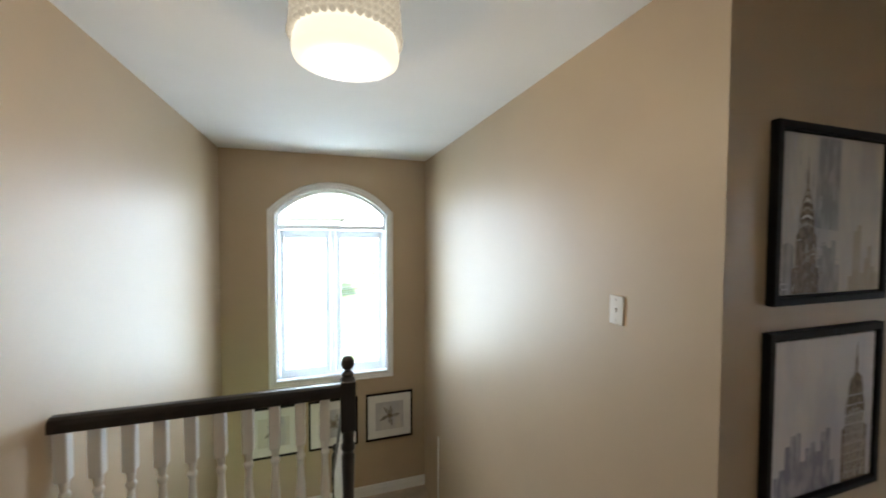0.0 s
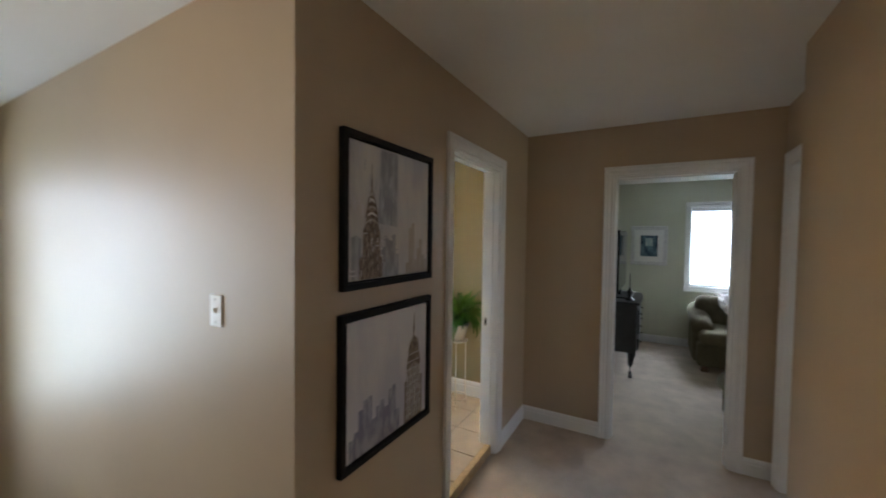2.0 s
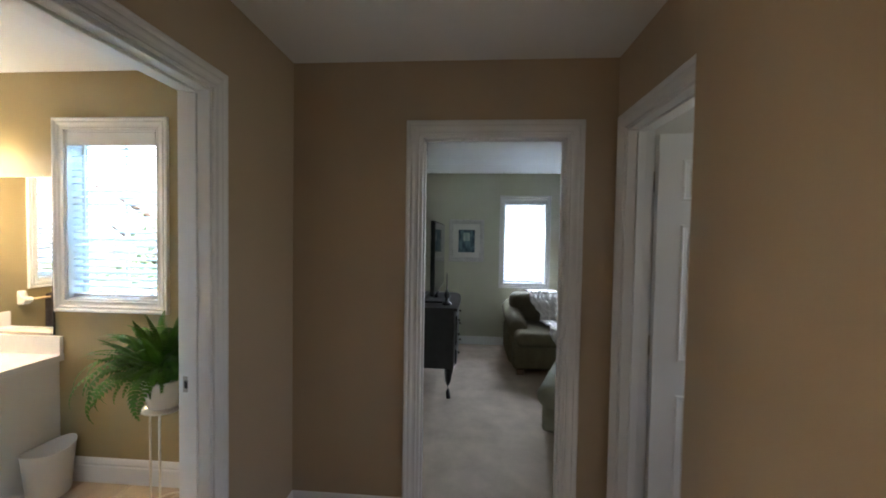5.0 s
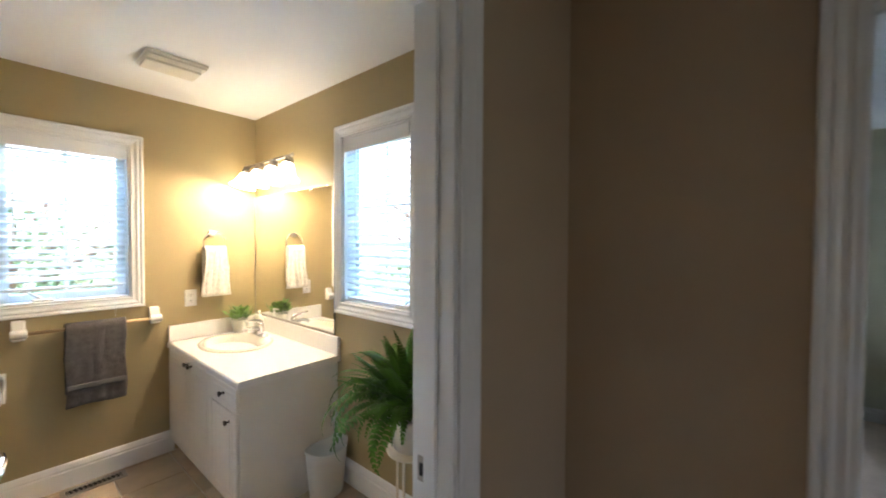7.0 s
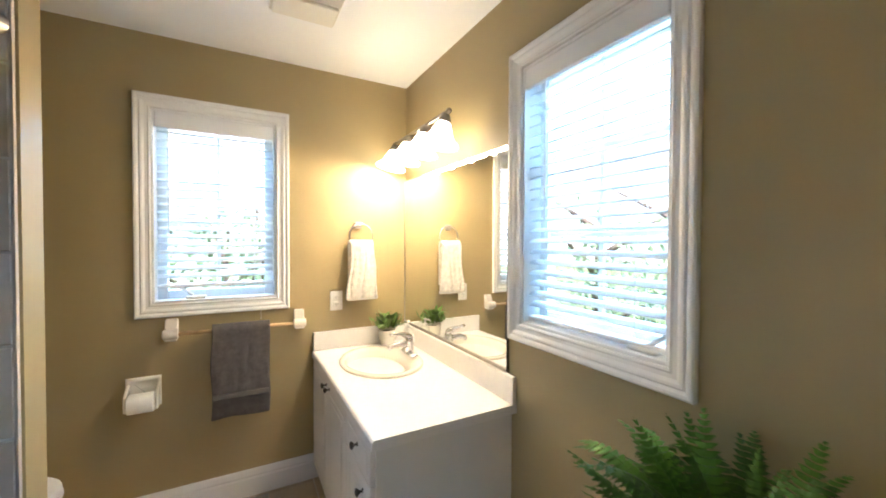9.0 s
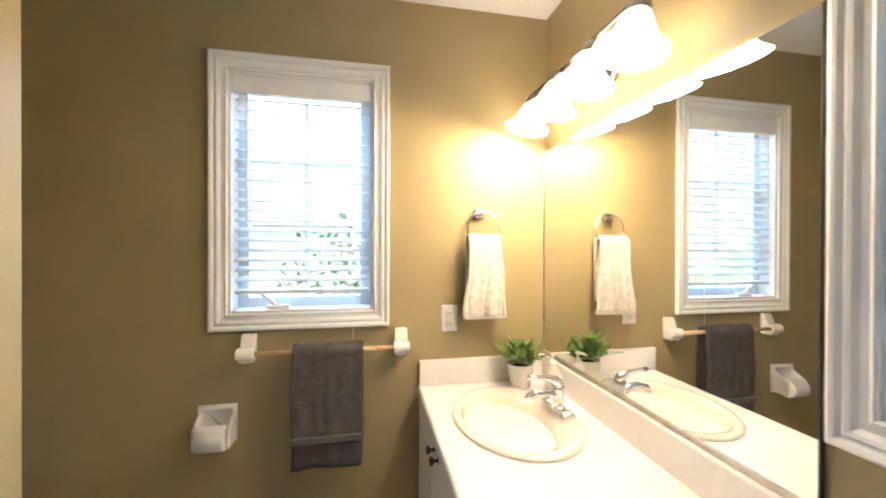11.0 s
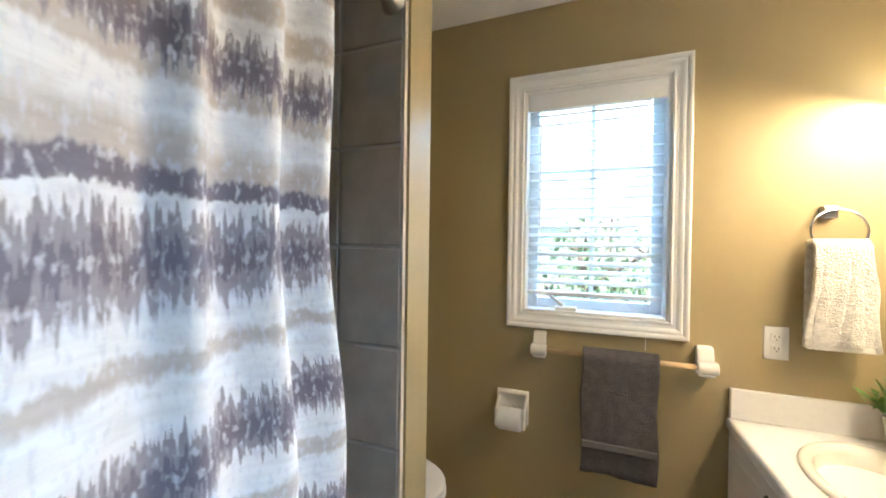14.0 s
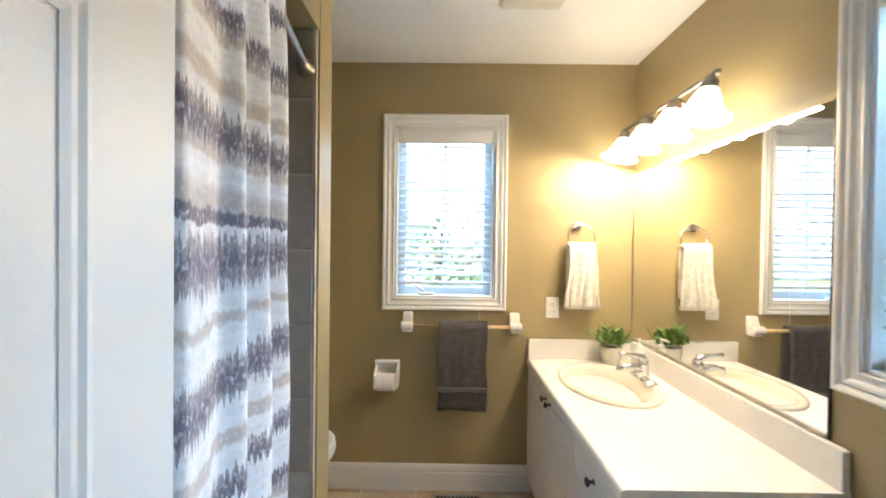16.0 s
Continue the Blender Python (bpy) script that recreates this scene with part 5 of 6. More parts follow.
towel = thing("bath_towel", pose(3.495, YB - 0.055, 0.985), "charcoal terry bath towel folded over the bar", "towel")
bm = bmesh.new()
cloth(bm, 0.266, 0.445, 0.38, 0.034, 0.017, 0.007, seed=4)
part("cloth", bm, M_GREY_TOWEL, towel, "", True)
bm = bmesh.new()
box(bm, (-0.130, -0.0500, -0.345), (0.130, -0.0400, -0.318), 0.003, 1)
part("woven_band", bm, mat("charcoal_flat_weave", (0.15, 0.137, 0.135), 0.8, var=0.1, bump=0.2, bscale=300), towel, "flat woven band")

# blind cord hanging in front
bm = bmesh.new()
tube(bm, [(3.590, YB - 0.02, 2.0), (3.592, YB - 0.024, 1.4), (3.590, YB - 0.026, 1.02)], 0.0012, 5)
cord = thing("blind_cord", I4, "thin white blind cord hanging past the sill", "cord")
part("cord_strand", bm, M_BLIND, cord)

# towel ring with hand towel
tr = thing("towel_ring", I4, "nickel towel ring on a small square mount", "towel ring")
part("mount", boxed((4.106, YB - 0.030, 1.522), (4.146, YB - 0.001, 1.562), 0.004), M_NICKEL, tr, "square nickel mount")
bm = bmesh.new()
RC = Vector((4.138, YB - 0.040, 1.478))
tube(bm, [RC + Vector((0.072 * math.sin(a), -0.008 * (1 - math.cos(a)), 0.072 * math.cos(a))) for a in [2 * math.pi * k / 40 for k in range(40)]], 0.0045, 10, True)
part("ring", bm, M_CHROME, tr, "", True)
bm = bmesh.new()
tube(bm, [(4.128, YB - 0.028, 1.545), (4.138, YB - 0.042, 1.549)], 0.006, 8)
part("post", bm, M_CHROME, tr, "", True)
ht = thing("hand_towel", pose(4.136, YB - 0.055, 1.418), "cream terry hand towel hanging through the ring", "towel")
bm = bmesh.new()
cloth(bm, 0.140, 0.315, 0.27, 0.018, 0.016, 0.011, cols=40, rows=36, seed=9, taper=1.25)
part("cloth", bm, M_WHITE_TOWEL, ht, "", True)
bm = bmesh.new()
box(bm, (-0.090, -0.036, -0.325), (0.090, -0.014, -0.306), 0.004, 2)
part("hem", bm, mat("cream_flat_hem", (0.74, 0.71, 0.64), 0.8, var=0.04, bump=0.1), ht, "flat cream hem")

# outlet
ol = thing("wall_outlet", pose(3.998, YB, 1.087), "white duplex outlet on the wall", "outlet")
part("plate", boxed((-0.036, -0.006, -0.058), (0.036, 0, 0.058), 0.003), M_PLASTIC, ol)
for dz in (-0.021, 0.021):
    bm = bmesh.new()
    box(bm, (-0.017, -0.009, dz - 0.014), (0.017, -0.004, dz + 0.014), 0.005, 3)
    rec = part("receptacle", bm, M_PLASTIC, ol)
    for dx in (-0.006, 0.006):
        part("slot", boxed((dx - 0.0012, -0.0095, dz - 0.002), (dx + 0.0012, -0.0088, dz + 0.007)), M_SLOT, rec)
    bm = bmesh.new()
    lathe(bm, [(0.0024, 0), (0.0024, 0.0006)], 8, pose(0, -0.0089, dz - 0.008, 90, 0, 0))
    part("earth_hole", bm, M_SLOT, rec)

# paper holder and roll
ph_ = thing("paper_holder", I4, "recessed white ceramic toilet paper holder", "paper holder")
bm = bmesh.new()
sweep(bm, [(3.012, 0.640), (3.146, 0.640), (3.146, 0.780), (3.012, 0.780)], [(-1, -1), (1, -1), (1, 1), (-1, 1)], [(0.002, 0.0), (0.002, 0.008), (-0.004, 0.016), (-0.010, 0.017), (-0.015, 0.012), (-0.016, 0.001), (-0.07, 0.001)], plane_map("y", YB, -1), True)
part("surround", bm, M_CERAMIC, ph_, "glazed surround", True)
for x in (3.020, 3.138):
    bm = bmesh.new()
    box(bm, (x - 0.007, YB - 0.078, 0.640), (x + 0.007, YB - 0.002, 0.715), 0.0065, 3)
    for v in bm.verts:
        v.co.z += 0.05 * max(0.0, (v.co.y - YB + 0.078) / 0.078) * (v.co.z > 0.68)
    part("post", bm, M_CERAMIC, ph_)
roll = thing("toilet_paper", pose(3.079, YB - 0.060, 0.676), "white toilet paper roll on the holder", "toilet paper")
bm = bmesh.new()
lathe(bm, [(0.018, -0.049), (0.044, -0.049), (0.046, -0.046), (0.046, 0.046), (0.044, 0.049), (0.018, 0.049)], 30, pose(0, 0, 0, 0, 90, 0), False)
part("paper", bm, M_PAPER, roll, "", True)
bm = bmesh.new()
tube(bm, [(-0.053, 0, 0), (0.053, 0, 0)], 0.016, 14)
part("core", bm, M_PLASTIC, roll, "", True)

# floor register
reg = thing("floor_register", pose(3.478, 4.095, BATH), "bronze scrollwork floor heating register", "vent")
bm = bmesh.new()
sweep(bm, [(-0.145, -0.048), (0.145, -0.048), (0.145, 0.048), (-0.145, 0.048)], [(-1, -1), (1, -1), (1, 1), (-1, 1)], [(0, 0), (-0.003, 0.005), (-0.022, 0.006), (-0.024, 0.002)], lambda a, b, h: Vector((a, b, h)), True)
part("frame", bm, M_NICKEL, reg, "worn metal rim")
part("well", boxed((-0.124, -0.028, 0.0005), (0.124, 0.028, 0.002)), M_SLOT, reg, "dark duct opening")
for k in range(12):
    bm = bmesh.new()
    x = -0.112 + 0.0204 * k
    tube(bm, [(x - 0.008, -0.028, 0.0045), (x + 0.006, -0.010, 0.0045), (x - 0.006, 0.010, 0.0045), (x + 0.008, 0.028, 0.0045)], 0.0022, 5)
    part("scroll_bar", bm, M_NICKEL, reg)

# fan grille
fan = thing("ceiling_fan_vent", I4, "ivory slatted bathroom exhaust vent", "vent")
bm = bmesh.new()
box(bm, (3.605, 3.43, TOP - 0.018), (3.875, 3.665, TOP - 0.001), 0.006)
part("housing", bm, M_FAN, fan)
for k in range(5):
    y = 3.437 + 0.014 * k
    part("slat", boxed((3.612, y, TOP - 0.030 + 0.001 * k), (3.868, y + 0.008, TOP - 0.016), 0.002, 1), M_FAN, fan)
part("cover", boxed((3.615, 3.515, TOP - 0.032), (3.865, 3.655, TOP - 0.016), 0.006), M_FAN, fan)

# waste bin
bin_ = thing("waste_bin", pose(4.31, 2.985, BATH), "white plastic oval waste bin beside the vanity", "bin")
bm = bmesh.new()
rings = []
for s, z in ((0.76, 0.0), (0.80, 0.01), (1.0, 0.255), (1.03, 0.26), (1.03, 0.266), (0.98, 0.262), (0.76, 0.02)):
    rings.append([bm.verts.new((0.125 * s * math.cos(2 * math.pi * k / 32), 0.085 * s * math.sin(2 * math.pi * k / 32), z + (0.02 * abs(math.cos(2 * math.pi * k / 32)) ** 2 if z > 0.1 else 0))) for k in range(32)])
for a, b in zip(rings, rings[1:]):
    for k in range(32):
        bm.faces.new((a[k], a[(k + 1) % 32], b[(k + 1) % 32], b[k]))
bm.faces.new(rings[0][::-1]), bm.faces.new(rings[-1])
part("bucket", bm, M_BIN, bin_, "", True)

# toilet in the alcove behind the tub wall
wc = thing("toilet", pose(2.18, 3.84, BATH), "white china toilet in the alcove behind the tub", "toilet")
bm = bmesh.new()
box(bm, (0.005, -0.21, 0.36), (0.185, 0.21, 0.70), 0.025, 3)
part("tank", bm, M_CERAMIC, wc, "", True)
part("tank_lid", boxed((0.0, -0.22, 0.70), (0.195, 0.22, 0.735), 0.012, 3), M_CERAMIC, wc)
bm = bmesh.new()
rings = []
for s, z, dx in ((0.55, 0.0, -0.06), (0.52, 0.08, -0.07), (0.60, 0.20, -0.04), (0.90, 0.34, 0.0), (1.0, 0.385, 0.0), (0.98, 0.395, 0.0)):
    rings.append([bm.verts.new((0.45 + dx + 0.255 * s * math.cos(2 * math.pi * k / 36), 0.185 * s * math.sin(2 * math.pi * k / 36), z)) for k in range(36)])
for a, b in zip(rings, rings[1:]):
    for k in range(36):
        bm.faces.new((a[k], a[(k + 1) % 36], b[(k + 1) % 36], b[k]))
bm.faces.new(rings[0][::-1]), bm.faces.new(rings[-1])
part("bowl", bm, M_CERAMIC, wc, "", True)
bm = bmesh.new()
for s0, z0, z1 in ((1.0, 0.396, 0.414), (0.985, 0.416, 0.438)):
    r = [[bm.verts.new((0.45 + 0.258 * s0 * q * math.cos(2 * math.pi * k / 36), 0.188 * s0 * q * math.sin(2 * math.pi * k / 36), z)) for k in range(36)] for q, z in ((0.98, z0), (1.0, z0 + 0.004), (1.0, z1 - 0.006), (0.94, z1))]
    for a, b in zip(r, r[1:]):
        for k in range(36):
            bm.faces.new((a[k], a[(k + 1) % 36], b[(k + 1) % 36], b[k]))
    bm.faces.new(r[0][::-1]), bm.faces.new(r[-1])
part("seat_and_lid", bm, M_PLASTIC, wc, "closed white seat and lid", True)

# tub
tub = thing("bathtub", I4, "white built-in bathtub behind the shower curtain", "bathtub")
bm = bmesh.new()
tx0, tx1, ty0, ty1 = 2.18, 2.93, 1.762, 3.350
box(bm, (tx1 - 0.012, ty0, BATH), (tx1, ty1, 0.42))
part("skirt", bm, M_CERAMIC, tub)
bm = bmesh.new()
lv = []
for d, z in ((0.0, 0.42), (0.002, 0.43), (0.07, 0.432), (0.09, 0.42), (0.13, 0.14), (0.18, 0.12)):
    lv.append([bm.verts.new(p) for p in ((tx0 + d, ty0 + d, z), (tx1 - d, ty0 + d, z), (tx1 - d, ty1 - d, z), (tx0 + d, ty1 - d, z))])
for a, b in zip(lv, lv[1:]):
    for k in range(4):
        bm.faces.new((a[k], a[(k + 1) % 4], b[(k + 1) % 4], b[k]))
bm.faces.new(lv[-1])
part("basin", bm, M_CERAMIC, tub)

# shower rod and curtain
rod = thing("shower_rod", I4, "brushed nickel shower rod with bell flanges", "rod")
RX, RZ = 2.922, 2.015


def rod_x(y):
    """The rod bows out over the room."""
    return RX + 0.085 * math.sin(math.pi * (y - 1.762) / 1.59)


bm = bmesh.new()
tube(bm, [(rod_x(1.762 + 1.59 * k / 16), 1.762 + 1.59 * k / 16, RZ) for k in range(17)], 0.0115, 14)
part("bar", bm, M_NICKEL, rod, "", True)
for y, s in ((3.353, 1), (1.762, -1)):
    bm = bmesh.new()
    lathe(bm, [(0.033, 0.0), (0.034, 0.004), (0.031, 0.012), (0.022, 0.035), (0.017, 0.055), (0.0125, 0.058)], 24, pose(RX, y, RZ, 90 * s, 0, 0))
    part("flange", bm, M_NICKEL, rod, "bell-shaped nickel flange", True)

curtain = thing("shower_curtain", I4, "white shower curtain with ragged slate and taupe bands", "curtain")
bm = bmesh.new()
uvl = bm.loops.layers.uv.new("UVMap")
NC, NR = 200, 56
ys = [1.86 + (3.0 - 1.86) * i / NC for i in range(NC + 1)]


def ease(q):
    q = min(1, max(0, q))
    return q * q * (3 - 2 * q)


def fold_at(y):
    """Depth of the folds along the rod: one broad flat panel, then tight pleats at the end."""
    f = 0.030 * math.sin((y - 2.50) * 2 * math.pi / 0.40) * (1 - ease((y - 2.70) / 0.08)) * ease((y - 2.40) / 0.15)
    f += 0.027 * math.sin((y - 2.755) * 2 * math.pi / 0.097) * ease((y - 2.73) / 0.05)
    return f + 0.004 * math.sin(y * 47) * ease((y - 2.5) / 0.1) + 0.008 * math.sin(y * 60) * (1 - ease((y - 2.4) / 0.1))


def recede(y):
    """The cloth turns back towards the tub behind the door."""
    return 0.09 * (1 - ease((y - 2.545) / 0.065))


grid, arcl = [], [0.0]
for i in range(1, NC + 1):
    arcl.append(arcl[-1] + math.hypot(ys[i] - ys[i - 1], fold_at(ys[i]) - recede(ys[i]) - fold_at(ys[i - 1]) + recede(ys[i - 1])))
for j in range(NR + 1):
    z = 0.12 + (2.065 - 0.12) * j / NR
    h = (2.065 - z) / 1.9
    line = []
    for i, y in enumerate(ys):
        edge = ease((y - 2.70) / 0.30)
        spread = 0.6 + 0.4 * min(1, h * 3)
        x = min(rod_x(y), 2.985 + 0.03 * ease((y - 2.52) / 0.12)) + 0.004 + fold_at(y + 0.015 * h * math.sin(y * 9)) * spread
        x += edge * (0.0 - 0.03 * ease((1.5 - z) / 0.45)) + 0.05 * ease((0.7 - z) / 0.3) * ease((y - 2.55) / 0.1)
        x -= recede(y)
        yy = y + edge * (0.03 + 0.085 * ease((1.5 - z) / 0.45) + 0.008 * math.sin(z * 8))
        sag = -0.022 * abs(math.sin((y - 1.86) * math.pi / 0.1037)) * max(0, 1 - h * 14)
        line.append(bm.verts.new((x, yy, z + sag)))
    grid.append(line)
for j in range(NR):
    for i in range(NC):
        f = bm.faces.new((grid[j][i], grid[j][i + 1], grid[j + 1][i + 1], grid[j + 1][i]))
        for lp, (a, b) in zip(f.loops, ((i, j), (i + 1, j), (i + 1, j + 1), (i, j + 1))):
            lp[uvl].uv = (arcl[a], (0.12 + (2.065 - 0.12) * b / NR) - 0.95)
part("cloth", bm, M_CURTAIN, curtain, "", True)
ringb = bmesh.new()
tube(ringb, [(0.022 * math.sin(a), 0, 0.026 * math.cos(a) + 0.012) for a in [2 * math.pi * k / 18 for k in range(18)]], 0.0022, 6, True)
first = None
for k in range(12):
    m = pose(min(rod_x(1.86 + 0.1037 * k), 3.0), 1.86 + 0.1037 * k, RZ - 0.004, 0, 0, random.uniform(-15, 15))
    if first is None:
        first = part("curtain_ring", ringb, M_NICKEL, curtain)
        first.matrix_basis = m
    else:
        share("curtain_ring", first, curtain, m)


# fern on a wire stand
def fern(x, y, foot):
    f = thing("fern_plant", pose(x, y, foot), "bushy green sword fern in a white pot", "plant")
    bm = bmesh.new()
    lathe(bm, [(0.06, 0.0), (0.075, 0.01), (0.095, 0.10), (0.105, 0.13), (0.108, 0.145), (0.10, 0.145), (0.09, 0.12), (0.002, 0.118)], 28)
    part("pot", bm, M_CERAMIC, f, "white ceramic pot", True)
    rnd = random.Random(11)

    def frond(length, droop, n=26):
        b = bmesh.new()
        pts, p, a = [], Vector((0, 0, 0)), radians(72)
        for i in range(n + 1):
            pts.append((p.copy(), a))
            a -= radians(droop) / n * (0.4 + 1.2 * i / n)
            p += Vector((math.cos(a), 0, math.sin(a))) * (length / n)
        tube(b, [q for q, _ in pts], [0.0022 * (1 - 0.8 * i / n) for i in range(n + 1)], 4)
        for i in range(3, n):
            q, a = pts[i]
            t = i / n
            w = 0.046 * math.sin(math.pi * min(1, t * 0.86 + 0.14)) ** 0.7 * (1.05 - 0.45 * t)
            hw = length / n * 0.46
            d = Vector((math.cos(a), 0, math.sin(a)))
            nrm = Vector((-math.sin(a), 0, math.cos(a)))
            for s in (-1, 1):
                tip = q + Vector((0, s * w, 0)) + d * hw * 1.3 - nrm * w * 0.28
                mid = q + Vector((0, s * w * 0.5, 0)) - nrm * w * 0.04
                vs = [b.verts.new(c) for c in (q - d * hw * 0.9, mid - d * hw * 0.75, tip, mid + d * hw * 1.1, q + d * hw * 0.7)]
                b.faces.new(vs)
        return b

    bases = [part("frond", frond(l, dr), M_FERN, f) for l, dr in ((0.40, 70), (0.44, 115), (0.46, 165), (0.50, 190), (0.40, 40))]
    for k, o in enumerate(bases):
        o.matrix_basis = pose(0.02 * math.cos(k), 0.02 * math.sin(k), 0.125, 0, 0, 72 * k + 20)
    for i in range(165):
        b = bases[i % 5]
        az = 360 * i / 165 * 7.3
        r = rnd.uniform(0.0, 0.06)
        m = pose(r * math.cos(radians(az)), r * math.sin(radians(az)), 0.12 + rnd.uniform(-0.01, 0.02), rnd.uniform(-14, 14), rnd.uniform(-24, 22), az + rnd.uniform(-12, 12))
        share("frond", b, f, m @ Matrix.Scale(rnd.uniform(0.6, 0.98), 4))
    return f


FX, FY = 4.185, 2.19
stand = thing("plant_stand", pose(FX, FY, BATH), "cream wire plant stand with ring braces", "plant stand")
for k in range(3):
    a = radians(205 + 120 * k)
    bm = bmesh.new()
    c, s = math.cos(a), math.sin(a)
    tube(bm, [(0.094 * c, 0.094 * s, 0.60), (0.094 * c, 0.094 * s, 0.05), (0.100 * c, 0.100 * s, 0.012), (0.118 * c, 0.118 * s, 0.006)], 0.0052, 8)
    part("leg", bm, M_WIRE, stand, "", True)
for z in (0.09, 0.60):
    bm = bmesh.new()
    tube(bm, [(0.098 * math.cos(2 * math.pi * k / 32), 0.098 * math.sin(2 * math.pi * k / 32), z) for k in range(32)], 0.0048, 8, True)
    part("ring", bm, M_WIRE, stand, "", True)
part("tray", lathe(bmesh.new(), [(0.098, 0.598), (0.098, 0.604), (0.002, 0.604)], 28), M_WIRE, stand)
fern(FX, FY, BATH + 0.604)

# ---------------------------------------------------------------- bedroom things
def puff(lo, hi, r, mw=None):
    return boxed(lo, hi, r, 4, mw)


sofa = thing("olive_sofa", I4, "olive upholstered loveseat under the bedroom windows", "sofa")
part("base", puff((6.62, -1.62, 0.06), (7.62, 0.18, 0.34), 0.04), M_OLIVE, sofa, "", True)
part("backrest_frame", puff((7.32, -1.60, 0.30), (7.70, 0.16, 0.68), 0.10), M_OLIVE, sofa, "", True)
for y0, y1 in ((-1.54, -0.58), (-0.57, 0.16)):
    part("seat_cushion", puff((6.54, y0, 0.32), (7.30, y1, 0.49), 0.07), M_OLIVE, sofa, "", True)
    part("back_cushion", puff((7.18, y0, 0.46), (7.50, y1, 0.83), 0.10), M_OLIVE, sofa, "", True)
for y in (0.115, -1.50):
    bm = bmesh.new()
    box(bm, (6.80, y - 0.10, 0.06), (7.55, y + 0.10, 0.44), 0.05, 3)
    tube(bm, [(6.76, y, 0.475), (6.79, y, 0.48), (7.05, y, 0.51), (7.55, y, 0.60)], [0.08, 0.115, 0.12, 0.12], 20)
    part("arm", bm, M_OLIVE, sofa, "rolled arm", True)
for x in (6.66, 7.55):
    for y in (0.10, -1.52):
        part("foot", boxed((x - 0.04, y - 0.04, 0.0), (x + 0.04, y + 0.04, 0.065), 0.006), mat("brown_wood_foot", (0.12, 0.06, 0.03), 0.4), sofa, "brown wooden foot")


def knit_throw():
    t = thing("knit_throw", I4, "white chunky knit throw draped over the sofa", "blanket")
    bm = bmesh.new()
    path = [(7.58, 0.66), (7.48, 0.83), (7.26, 0.84), (7.12, 0.74), (7.06, 0.62), (6.98, 0.545), (6.78, 0.535), (6.60, 0.52), (6.51, 0.44), (6.50, 0.30), (6.51, 0.20)]
    fine = []
    for (xa, za), (xb, zb) in zip(path, path[1:]):
        for k in range(9):
            fine.append((xa + (xb - xa) * k / 9, za + (zb - za) * k / 9))
    rows = []
    n = len(fine)
    for j, (x, z) in enumerate(fine):
        s = j / n
        c = -0.22 - 0.26 * s
        w = 0.145 + 0.05 * math.sin(3 * s) + 0.03 * math.sin(9 * s)
        line = []
        for i in range(41):
            u = i / 40 - 0.5
            bumpy = 0.018 * abs(math.sin(i * 0.62 + 0.6 * math.sin(j * 0.5))) * abs(math.sin(j * 0.48)) + 0.02 * noise.noise(Vector((i * 0.2, j * 0.2, 3)))
            line.append(bm.verts.new((x - 0.012 - bumpy * 0.8, c + 2 * u * w + 0.02 * math.sin(j * 0.3), z + 0.012 + bumpy)))
        rows.append(line)
    for a, b in zip(rows, rows[1:]):
        for i in range(40):
            bm.faces.new((a[i], a[i + 1], b[i + 1], b[i]))
    bmesh.ops.recalc_face_normals(bm, faces=bm.faces)
    bmesh.ops.solidify(bm, geom=bm.faces[:], thickness=0.012)
    part("cloth", bm, M_KNIT, t, "", True)


knit_throw()
CM = Matrix.Translation((5.3, 0.17, 0)) @ pose(0, 0, 0, 0, 0, -22) @ Matrix.Translation((-5.3, -0.17, 0)) @ Matrix.Diagonal((1, 1, 0.77, 1))
chair = thing("sage_recliner", CM, "sage green upholstered recliner with rolled arms", "armchair")
part("base", puff((5.36, -0.72, 0.05), (6.18, 0.10, 0.36), 0.05), M_SAGE, chair, "", True)
part("seat_cushion", puff((5.50, -0.56, 0.34), (6.22, -0.06, 0.52), 0.07), M_SAGE, chair, "", True)
part("backrest", puff((5.30, -0.70, 0.30), (5.56, -0.26, 0.80), 0.10), M_SAGE, chair, "", True)
for y in (0.045, -0.665):
    bm = bmesh.new()
    box(bm, (5.36, y - 0.085, 0.04), (6.20, y + 0.085, 0.40), 0.04, 3)
    tube(bm, [(5.30, y, 0.42), (5.34, y, 0.42), (5.8, y, 0.42), (6.20, y, 0.42), (6.23, y, 0.42)], [0.09, 0.118, 0.122, 0.118, 0.09], 20)
    part("arm", bm, M_SAGE, chair, "rolled arm", True)
part("lever", boxed((5.46, 0.13, 0.30), (5.50, 0.15, 0.40), 0.006), M_BLACK, chair, "black recliner lever")

dresser = thing("black_dresser", I4, "black curved-front dresser on cabriole legs", "dresser")
bm = bmesh.new()
prof = [(x + 0.93, y) for x, y in ((4.95, 1.42), (5.96, 1.42), (5.99, 1.20), (5.97, 0.98), (5.93, 0.86), (5.80, 0.815), (5.45, 0.80), (4.95, 0.82))]
lo = [bm.verts.new((x, y, 0.30)) for x, y in prof]
hi = [bm.verts.new((x, y, 0.845)) for x, y in prof]
bm.faces.new(lo[::-1]), bm.faces.new(hi)
for k in range(len(prof)):
    bm.faces.new((lo[k], lo[(k + 1) % len(prof)], hi[(k + 1) % len(prof)], hi[k]))
part("body", bm, M_EBONY, dresser)
bm = bmesh.new()
prof2 = [(6.38 + (x - 6.38) * 1.035, 1.12 + (y - 1.12) * 1.10) for x, y in prof]
prof2 = [(x, min(1.44, y)) for x, y in prof2]
lo = [bm.verts.new((x, y, 0.845)) for x, y in prof2]
hi = [bm.verts.new((x, y, 0.872)) for x, y in prof2]
bm.faces.new(lo[::-1]), bm.faces.new(hi)
